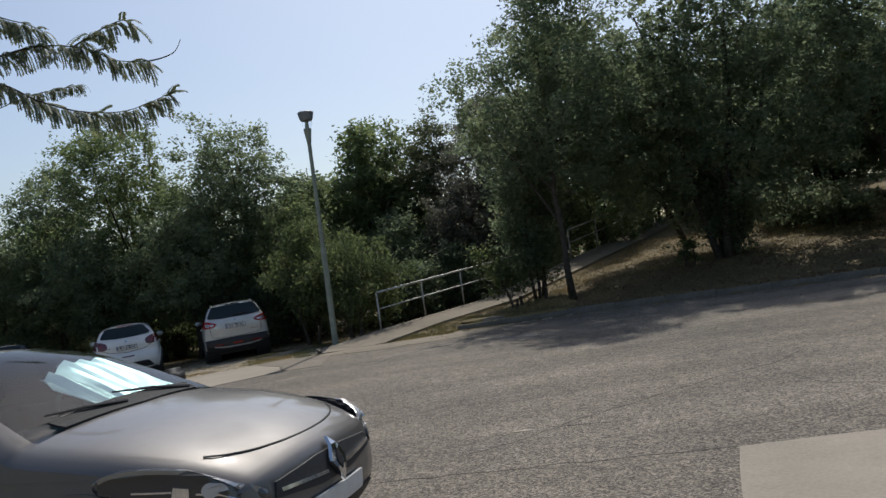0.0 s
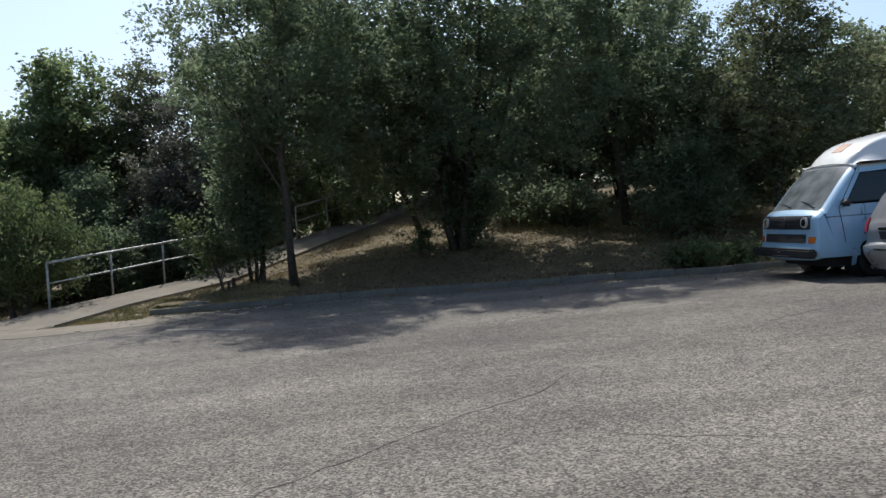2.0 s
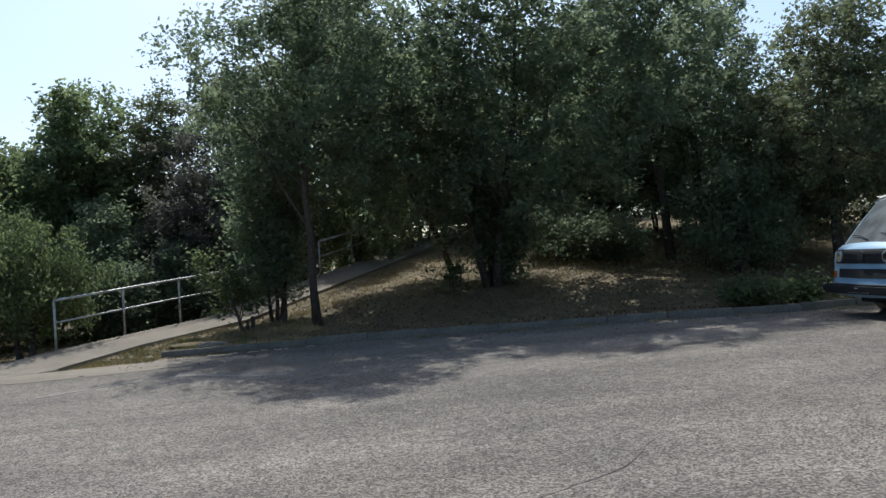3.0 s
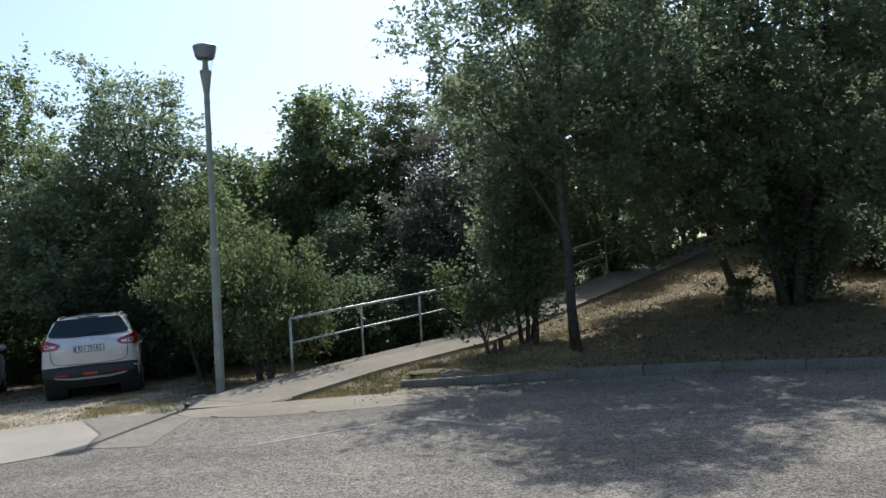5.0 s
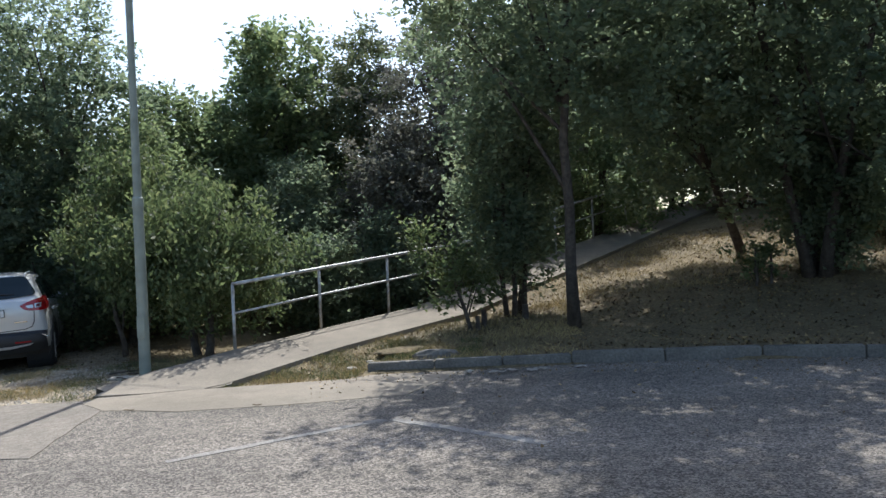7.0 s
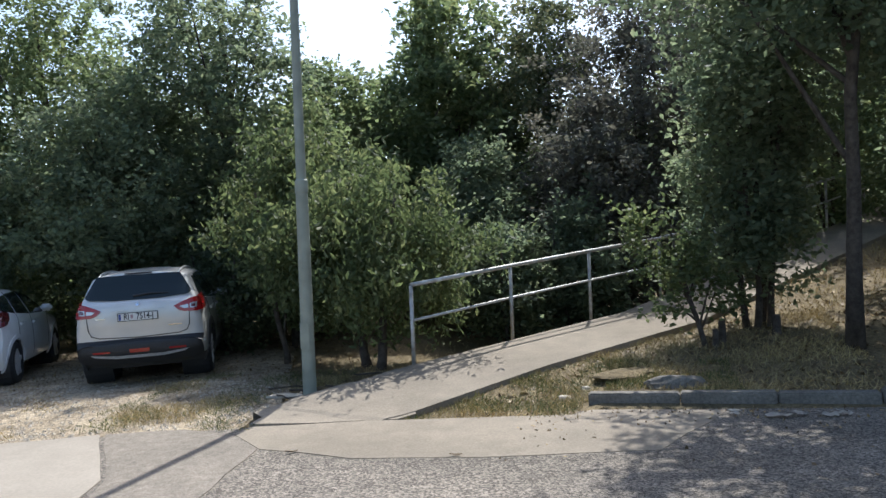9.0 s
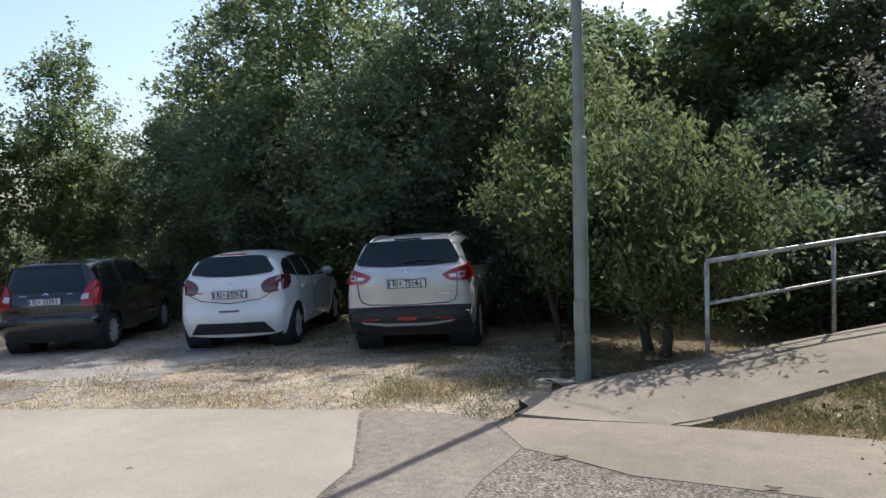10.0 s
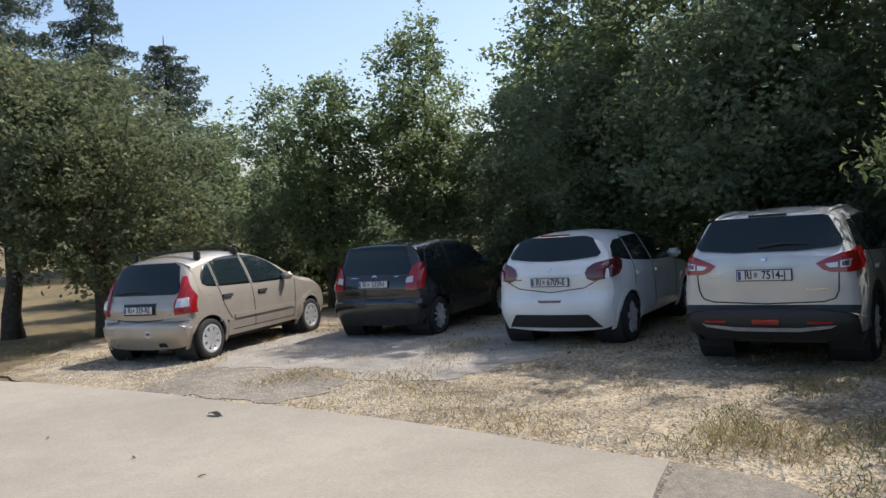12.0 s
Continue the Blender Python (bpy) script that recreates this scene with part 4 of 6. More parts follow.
def car(spec, x, y, yaw, label, category="car"):
    sh = Shell(spec)
    root = new(spec["name"])
    tagged(root, label, category)
    body = spec["paint"]
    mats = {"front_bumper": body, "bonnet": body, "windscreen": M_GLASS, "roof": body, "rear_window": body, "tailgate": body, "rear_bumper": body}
    mats.update(spec.get("mats", {}))
    panes = (M_GLASS, M_SCREEN, M_GREYPANE)
    # panels that run across the car
    order = []
    for t in sh.tags:
        if t not in order:
            order.append(t)
    groups = {}
    for i, t in enumerate(sh.tags):
        for j in range(len(US) - 1):
            glass = mats[t] in panes
            inner = abs(US[j] + US[j + 1]) / 2 < 0.88
            key = t if (not glass or inner) else ("pillar_l_" if US[j] < 0 else "pillar_r_") + t
            groups.setdefault(key, []).append((i, j))
    for key, cells in groups.items():
        bm = bmesh.new()
        vv = {}
        def vert(i, j):
            if (i, j) not in vv:
                vv[(i, j)] = bm.verts.new(sh.at(i, US[j]))
            return vv[(i, j)]
        for i, j in cells:
            bm.faces.new((vert(i, j), vert(i + 1, j), vert(i + 1, j + 1), vert(i, j + 1)))
        pn = key
        if key.startswith("pillar_"):
            pn = "front_pillar" if "windscreen" in key else "rear_pillar"
        part(pn, bm, body if key.startswith("pillar_") else mats[key], root, smooth=True)
    # sides
    per = [sh.at(i, 1.0) for i in range(len(sh.pts))]
    a, b = per[-1], per[0]
    ns = 14
    for k in range(1, ns):
        q = a.lerp(b, k / ns)
        per.append(Vector((sh.X(q.y, q.z), q.y, q.z)))
    per.append(per[0])
    wheels_y = (spec.get("rear_axle", 0.0), spec["wb"])
    R = spec["r"] + 0.055
    for sg in (1, -1):
        bm = bmesh.new()
        cols = []
        for p in per:
            q = (clamp(p.y, sh.y0 + 0.4, sh.y1 - 0.4), 0.5)
            col = []
            for k in range(13):
                t = k / 12
                yy, zz = p.y + (q[0] - p.y) * t, p.z + (q[1] - p.z) * t
                col.append(bm.verts.new((sg * sh.X(yy, zz), yy, zz)))
            cols.append(col)
        for c0, c1 in zip(cols, cols[1:]):
            for k in range(12):
                cy = sum(v.co.y for v in (c0[k], c1[k], c0[k + 1], c1[k + 1])) / 4
                cz = sum(v.co.z for v in (c0[k], c1[k], c0[k + 1], c1[k + 1])) / 4
                if any((cy - wy) ** 2 + (cz - spec["r"]) ** 2 < (R + 0.005) ** 2 for wy in wheels_y):
                    continue
                try:
                    bm.faces.new((c0[k], c1[k], c1[k + 1], c0[k + 1]))
                except ValueError:
                    pass
        bmesh.ops.remove_doubles(bm, verts=bm.verts[:], dist=0.0005)
        bmesh.ops.recalc_face_normals(bm, faces=bm.faces[:])
        part("body_side", bm, body, root, smooth=True)
        side = lambda yy, zz, off, sg=sg: Vector((sg * (sh.X(yy, zz) + off), yy, zz))
        for wy in wheels_y:
            arc = [(wy + math.cos(t) * (R - 0.012), spec["r"] + math.sin(t) * (R - 0.012)) for t in np.linspace(-0.25, math.pi + 0.25, 22)]
            arc2 = [(wy + math.cos(t) * (R + spec.get("lip", 0.05)), spec["r"] + math.sin(t) * (R + spec.get("lip", 0.05))) for t in np.linspace(math.pi + 0.25, -0.25, 22)]
            part("wheel_arch", patch(arc + arc2, side, 0.008, 0.4, 0.03), spec.get("arch", body), root, smooth=False)
            bm = bmesh.new()
            tube(bm, [(sg * (spec["w"] - 0.42), wy, spec["r"]), (sg * (spec["w"] - 0.05), wy, spec["r"])], R, 24, False)
            part("wheel_well", bm, M_PLASTIC, root)
            wheel(root, sg * (spec["w"] - 0.115), wy, spec["r"], 0.2, spec["wheel"], spec.get("rim", M_RIM), sg)
        for poly in spec["windows"]:
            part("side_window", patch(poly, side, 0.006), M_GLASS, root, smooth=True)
        for line in spec["seams"]:
            part("door_seam", patch(strip(line, 0.011), side, 0.003, 0.06, 0.006), M_SEAM, root)
        for line, wd in spec.get("mouldings", ()):
            part("side_moulding", patch(strip(line, wd), side, 0.018, 0.1, 0.022), spec.get("mould_mat", M_PLASTIC), root)
        for hy, hz in spec["handles"]:
            part("door_handle", patch([(hy - 0.1, hz - 0.018), (hy + 0.1, hz - 0.018), (hy + 0.1, hz + 0.02), (hy - 0.1, hz + 0.02)], side, 0.028, 0.05, 0.03), spec.get("handle", body), root)
        if "mirror" in spec:
            my, mz = spec["mirror"]
            bm = bmesh.new()
            xx = sh.X(my, mz)
            box(bm, xx - 0.02, xx + 0.17, my - 0.03, my + 0.08, mz - 0.01, mz + 0.11, 0.032, Matrix.Diagonal((sg, 1, 1, 1)))
            bmesh.ops.recalc_face_normals(bm, faces=bm.faces[:])
            part("wing_mirror", bm, spec.get("mirror_mat", M_PLASTIC), root, smooth=True)
    bm = bmesh.new()
    box(bm, -spec["w"] + 0.2, spec["w"] - 0.2, sh.y0 + 0.55, sh.y1 - 0.45, 0.2, 0.42)
    part("underbody", bm, M_PLASTIC, root)

    def rear(xx, zz, off):
        """Across the tail, and past its corner forwards along the side."""
        y = sh.end_y(xx, zz, sh.rear)
        over = abs(xx) - 0.985 * sh.X(y, zz)
        off += 0.016 * clamp((over + 0.1) / 0.1, 0, 1)
        if over <= 0:
            return Vector((xx, y - off, zz))
        y += over * 1.15
        k = min(1.0, over / 0.05)
        return Vector((math.copysign(sh.X(y, zz) + off * k, xx), y - off * (1 - k), zz))

    front = lambda xx, zz, off: Vector((xx, sh.end_y(xx, zz, sh.front) + off, zz))
    for name, poly, mat, off, both, lab in spec.get("rear_parts", ()):
        for sg in ((1, -1) if both else (1,)):
            part(name, patch([(sg * a, c) for a, c in poly], rear, off, 0.04, 0.02), mat, root, lab)
    for name, poly, mat, off, both, lab in spec.get("front_parts", ()):
        for sg in ((1, -1) if both else (1,)):
            part(name, patch([(sg * a, c) for a, c in poly], front, off, 0.04, 0.02), mat, root, lab)
    if "plate" in spec:
        words, pz, tilt = spec["plate"]
        py = sh.end_y(0, pz, sh.rear) - 0.012
        m = Matrix.Translation((0, py, pz)) @ Matrix.Rotation(radians(tilt), 4, "X")
        bm = bmesh.new()
        box(bm, -0.262, 0.262, -0.008, 0.012, -0.057, 0.057, 0.003, m)
        holder = part("plate_holder", bm, M_INK, root)
        bm = bmesh.new()
        box(bm, -0.252, 0.252, -0.012, -0.006, -0.048, 0.048, 0.002, m)
        plate = part("number_plate", bm, M_PLATE, root, "white number plate with black lettering")
        town, number = words.split(" ")
        for chars, cx in ((town, -0.145), (number, 0.093 if len(number) == 6 else 0.09)):
            text_part(chars, 0.112, M_INK, plate, m @ Matrix.Translation((cx, -0.0135, 0.0)) @ Matrix.Rotation(radians(90), 4, "X") @ Matrix.Diagonal((0.78, 1, 1, 1)))
        bm = bmesh.new()
        bm.faces.new([bm.verts.new(m @ Vector(v)) for v in ((-0.092, -0.0136, 0.028), (-0.092, -0.0136, -0.01), (-0.075, -0.0136, -0.03), (-0.058, -0.0136, -0.01), (-0.058, -0.0136, 0.028))])
        part("crest", bm, M_CREST, plate)
        bm = bmesh.new()
        box(bm, -0.245, -0.215, -0.0138, -0.011, -0.04, 0.04, 0, m)
        part("country_band", bm, plain_band, plate)
    if spec.get("roof_rails"):
        for sg in (1, -1):
            bm = bmesh.new()
            line = []
            for k in range(9):
                yy = spec["roof_rails"][0] + (spec["roof_rails"][1] - spec["roof_rails"][0]) * k / 8
                top = max(p.y for p in sh.pts if abs(p.x - yy) < 0.2)
                line.append((sg * spec["w"] * 0.6, yy, top - 0.06 + 0.035 * math.sin(math.pi * k / 8) ** 0.5))
            tube(bm, line, 0.017, 8)
            part("roof_rail", bm, M_RIM, root)
    if spec.get("wiper"):
        wx0, wx1, wz = spec["wiper"]
        bm = bmesh.new()
        tube(bm, [rear(wx0, wz, 0.02), rear((wx0 + wx1) / 2, wz + 0.025, 0.03), rear(wx1, wz + 0.01, 0.015)], [0.018, 0.012, 0.007], 6)
        part("rear_wiper", bm, M_PLASTIC, root)
    if x is not None:
        seat_car(root, x, y, yaw)
    return root, sh


M_CREST = plain_mat("plate_crest", (0.32, 0.2, 0.22), 0.5, grain=0.5, scale=60)
plain_band = plain_mat("plate_blue_band", (0.03, 0.06, 0.25), 0.45)

# silver-white crossover
P_SUV = paint("pearl_silver_paint", (0.6, 0.6, 0.58), 0.25)
suv, _ = car(dict(
    name="crossover_car", w=0.885, wb=2.6, r=0.335, belt=1.02, roof=1.56, top=0.66, paint=P_SUV, front_from=2.6, lip=0.085, arch=M_PLASTIC, wheel="spokes10", tail=0.1, crown=0.05,
    outline=(("front_bumper", ((3.36, 0.22), (3.48, 0.42), (3.46, 0.68))), ("bonnet", ((3.3, 0.86), (2.85, 1.0), (2.3, 1.07))), ("windscreen", ((1.75, 1.36), (1.35, 1.52))),
             ("roof", ((0.9, 1.575), (0.2, 1.58), (-0.42, 1.545), (-0.56, 1.52))), ("rear_window", ((-0.64, 1.36), (-0.75, 1.18))), ("tailgate", ((-0.81, 1.1), (-0.83, 0.9), (-0.80, 0.645))), ("rear_bumper", ((-0.87, 0.6), (-0.87, 0.45), (-0.76, 0.3)))),
    mats={"rear_bumper": M_PLASTIC},
    windows=([(-0.42, 1.14), (0.0, 1.1), (0.05, 1.43), (-0.2, 1.42)], [(0.06, 1.1), (0.86, 1.06), (0.84, 1.47), (0.1, 1.45)], [(0.92, 1.06), (1.95, 1.02), (1.4, 1.43), (0.9, 1.47)]),
    seams=([(0.02, 0.5), (-0.02, 1.04), (0.05, 1.47)], [(0.9, 0.4), (0.88, 1.04)], [(1.85, 0.4), (1.98, 1.0)], [(0.3, 0.38), (1.85, 0.38)]),
    mouldings=(([(0.42, 0.3), (2.2, 0.3)], 0.2),), handles=((0.22, 0.93), (1.1, 0.92)), mirror=(1.72, 1.04), mirror_mat=P_SUV,
    roof_rails=(-0.5, 1.0), wiper=(-0.06, 0.4, 1.215), plate=("RI 7514-J", 0.94, 0),
    rear_parts=(
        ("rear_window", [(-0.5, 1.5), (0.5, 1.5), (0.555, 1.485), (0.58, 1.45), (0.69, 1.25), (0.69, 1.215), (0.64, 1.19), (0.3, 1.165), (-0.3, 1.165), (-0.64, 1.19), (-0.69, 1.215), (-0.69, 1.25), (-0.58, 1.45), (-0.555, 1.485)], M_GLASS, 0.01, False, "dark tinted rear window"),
        ("tail_lamp", [(0.47, 1.04), (0.56, 1.085), (0.68, 1.13), (0.84, 1.165), (0.99, 1.17), (1.03, 1.13), (1.02, 1.04), (0.95, 0.985), (0.76, 0.95), (0.6, 0.955), (0.53, 0.98)], M_RED, 0.018, True, "red wrap-round tail lamp"),
        ("reversing_lens", [(0.55, 1.035), (0.66, 1.05), (0.66, 1.0), (0.59, 1.0)], M_LENS, 0.028, True, ""),
        ("lamp_cell", [(0.68, 1.06), (0.765, 1.075), (0.765, 1.0), (0.68, 0.998)], M_LENS, 0.027, True, ""),
        ("lamp_core", [(0.695, 1.05), (0.75, 1.06), (0.75, 1.012), (0.695, 1.01)], M_DARKRED, 0.028, True, ""),
        ("tailgate_seam", strip([(-0.665, 0.95), (-0.655, 0.78), (-0.62, 0.705), (-0.52, 0.672), (0.0, 0.655), (0.52, 0.672), (0.62, 0.705), (0.655, 0.78), (0.665, 0.95)], 0.012), M_SEAM, 0.004, False, ""),
        ("plate_recess_trim", [(-0.34, 1.02), (0.34, 1.02), (0.34, 1.035), (-0.34, 1.035)], P_SUV, 0.02, False, ""),
        ("skid_plate", [(-0.58, 0.425), (-0.3, 0.385), (0.3, 0.385), (0.58, 0.425), (0.63, 0.455), (0.3, 0.425), (-0.3, 0.425), (-0.63, 0.455)], M_RIM, 0.02, False, "silver bumper skid strip"),
        ("fog_reflector", [(0.38, 0.47), (0.6, 0.47), (0.6, 0.495), (0.38, 0.495)], M_RED, 0.016, True, ""),
        ("rear_fog_lamp", [(-0.12, 0.46), (0.12, 0.46), (0.13, 0.51), (-0.13, 0.51)], M_RED, 0.02, False, ""),
        ("brake_lamp", [(-0.18, 1.508), (0.18, 1.508), (0.18, 1.53), (-0.18, 1.53)], M_SEAM, 0.016, False, ""),
        ("badge", [(-0.03, 1.1), (0, 1.075), (0.03, 1.1), (0, 1.13)], M_CHROME, 0.02, False, ""),
        ("model_badge", [(0.38, 0.785), (0.56, 0.785), (0.56, 0.8), (0.38, 0.8)], M_CHROME, 0.008, False, ""),
        ("maker_badge", [(-0.56, 0.93), (-0.42, 0.93), (-0.42, 0.942), (-0.56, 0.942)], M_CHROME, 0.008, False, ""),
    )), -8.25, 22.16, 24.5, "pearl silver crossover car with black lower bumper parked on gravel")

# white hatchback
P_WHITE = paint("white_car_paint", (0.8, 0.8, 0.79))
white, _ = car(dict(
    name="hatchback_car", w=0.865, wb=2.54, r=0.31, belt=0.96, roof=1.44, top=0.66, paint=P_WHITE, front_from=2.5, wheel="spokes5", crown=0.07, edge=0.08, tail=0.16, nose=0.26,
    outline=(("front_bumper", ((3.2, 0.2), (3.33, 0.4), (3.3, 0.62))), ("bonnet", ((3.12, 0.78), (2.7, 0.92), (2.2, 0.99))), ("windscreen", ((1.6, 1.27), (1.2, 1.4))),
             ("roof", ((0.8, 1.45), (0.2, 1.455), (-0.25, 1.41), (-0.36, 1.385))), ("rear_window", ((-0.44, 1.27), (-0.54, 1.1))), ("tailgate", ((-0.58, 1.04), (-0.62, 0.88), (-0.61, 0.72))), ("rear_bumper", ((-0.66, 0.6), (-0.66, 0.42), (-0.56, 0.2)))),
    windows=([(-0.3, 1.1), (0.2, 1.03), (0.24, 1.32), (-0.02, 1.31), (-0.2, 1.24)], [(0.25, 1.03), (0.92, 0.98), (0.9, 1.35), (0.28, 1.335)], [(0.97, 0.98), (1.95, 0.95), (1.35, 1.28), (0.95, 1.35)]),
    seams=([(0.12, 0.55), (0.2, 1.0), (0.26, 1.36)], [(0.94, 0.35), (0.93, 1.0)], [(1.9, 0.36), (2.0, 0.93)]),
    handles=((0.36, 0.86), (1.1, 0.84)), mirror=(1.72, 0.97), mirror_mat=P_WHITE, plate=("RI 6709-E", 0.83, -3),
    rear_parts=(
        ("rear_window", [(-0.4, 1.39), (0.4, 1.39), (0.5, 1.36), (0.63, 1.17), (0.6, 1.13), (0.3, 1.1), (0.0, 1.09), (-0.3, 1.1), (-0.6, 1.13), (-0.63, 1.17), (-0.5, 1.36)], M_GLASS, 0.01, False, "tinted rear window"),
        ("tail_lamp", [(0.47, 0.93), (0.5, 1.0), (0.58, 1.05), (0.72, 1.085), (0.86, 1.095), (0.95, 1.05), (0.93, 0.97), (0.86, 0.9), (0.72, 0.855), (0.57, 0.835), (0.5, 0.86)], M_DARKRED, 0.018, True, "smoked dark red tail lamp"),
        ("tailgate_seam", strip([(-0.66, 0.86), (-0.45, 0.75), (0.0, 0.7), (0.45, 0.75), (0.66, 0.86)], 0.011), M_SEAM, 0.004, False, ""),
        ("lower_valance", [(-0.64, 0.25), (0.64, 0.25), (0.5, 0.42), (-0.5, 0.42)], M_PLASTIC, 0.012, False, "black lower bumper insert"),
        ("rear_fog_lamp", [(-0.17, 0.605), (0.17, 0.605), (0.14, 0.575), (-0.14, 0.575)], M_DARKRED, 0.014, False, ""),
        ("brake_lamp", [(-0.2, 1.4), (0.2, 1.4), (0.2, 1.42), (-0.2, 1.42)], M_RED, 0.02, False, ""),
        ("badge", [(-0.035, 0.985), (0.0, 0.96), (0.035, 0.995), (0.0, 1.03)], M_CHROME, 0.012, False, ""),
        ("model_badge", [(-0.5, 0.86), (-0.4, 0.86), (-0.4, 0.872), (-0.5, 0.872)], M_DARKRED, 0.008, False, ""),
        ("lamp_claw", [(0.6, 0.93), (0.72, 0.95), (0.72, 0.935), (0.6, 0.915)], M_RED, 0.026, True, ""),
        ("lamp_claw", [(0.6, 0.98), (0.72, 1.0), (0.72, 0.985), (0.6, 0.965)], M_RED, 0.026, True, ""),
        ("trim_ridge", [(-0.42, 0.91), (0.42, 0.91), (0.42, 0.925), (-0.42, 0.925)], P_WHITE, 0.018, False, ""),
    )), -11.11, 21.58, 27.5, "white hatchback car with dark smoked tail lamps parked on gravel")

# black small hatchback
P_BLACK = paint("black_green_paint", (0.012, 0.015, 0.015), 0.0, 0.2)
black, _ = car(dict(
    name="hatchback_car", w=0.83, wb=2.31, r=0.29, belt=0.93, roof=1.42, top=0.76, paint=P_BLACK, front_from=2.3, wheel="spokes10", crown=0.05, edge=0.06, tail=0.1, nose=0.22,
    outline=(("front_bumper", ((2.95, 0.2), (3.06, 0.4), (3.02, 0.62))), ("bonnet", ((2.85, 0.82), (2.5, 0.95), (2.15, 1.02))), ("windscreen", ((1.6, 1.3), (1.25, 1.42))),
             ("roof", ((0.9, 1.46), (0.3, 1.46), (-0.25, 1.42), (-0.38, 1.395))), ("rear_window", ((-0.43, 1.2), (-0.5, 0.94))), ("tailgate", ((-0.54, 0.88), (-0.57, 0.75), (-0.56, 0.62))), ("rear_bumper", ((-0.62, 0.56), (-0.61, 0.4), (-0.54, 0.2)))),
    windows=([(-0.28, 1.0), (0.42, 0.98), (0.4, 1.33), (-0.12, 1.33)], [(0.5, 0.98), (1.95, 0.94), (1.35, 1.34), (0.47, 1.36)]),
    seams=([(0.45, 0.32), (0.43, 1.38)], [(1.72, 0.34), (1.98, 0.93)]),
    mouldings=(([(0.42, 0.5), (1.75, 0.5)], 0.06),), handles=((0.62, 0.82),), mirror=(1.6, 0.96), plate=("RI 5339-I", 0.83, -3),
    rear_parts=(
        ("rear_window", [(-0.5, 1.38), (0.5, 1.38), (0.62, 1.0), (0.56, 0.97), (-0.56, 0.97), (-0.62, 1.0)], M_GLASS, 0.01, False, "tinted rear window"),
        ("tail_lamp", [(0.62, 1.05), (0.68, 1.13), (0.74, 1.13), (0.8, 0.95), (0.8, 0.76), (0.7, 0.73), (0.55, 0.74), (0.56, 0.9)], M_RED, 0.02, True, "red tail lamp"),
        ("reversing_lens", [(0.565, 0.92), (0.66, 0.94), (0.67, 0.85), (0.56, 0.84)], M_LENS, 0.028, True, ""),
        ("tailgate_seam", strip([(-0.5, 0.67), (0.0, 0.65), (0.5, 0.67)], 0.011), M_SEAM, 0.004, False, ""),
        ("badge", [(-0.05, 0.92), (0, 0.95), (0.05, 0.92), (0.05, 0.935), (0, 0.97), (-0.05, 0.935)], M_CHROME, 0.014, False, ""),
        ("model_badge", [(0.33, 0.93), (0.41, 0.93), (0.41, 0.942), (0.33, 0.942)], M_CHROME, 0.008, False, ""),
        ("maker_badge", [(-0.44, 0.92), (-0.3, 0.92), (-0.3, 0.932), (-0.44, 0.932)], M_CHROME, 0.008, False, ""),
    )), -14.02, 20.42, 32, "black three-door hatchback car parked in leaf shade")

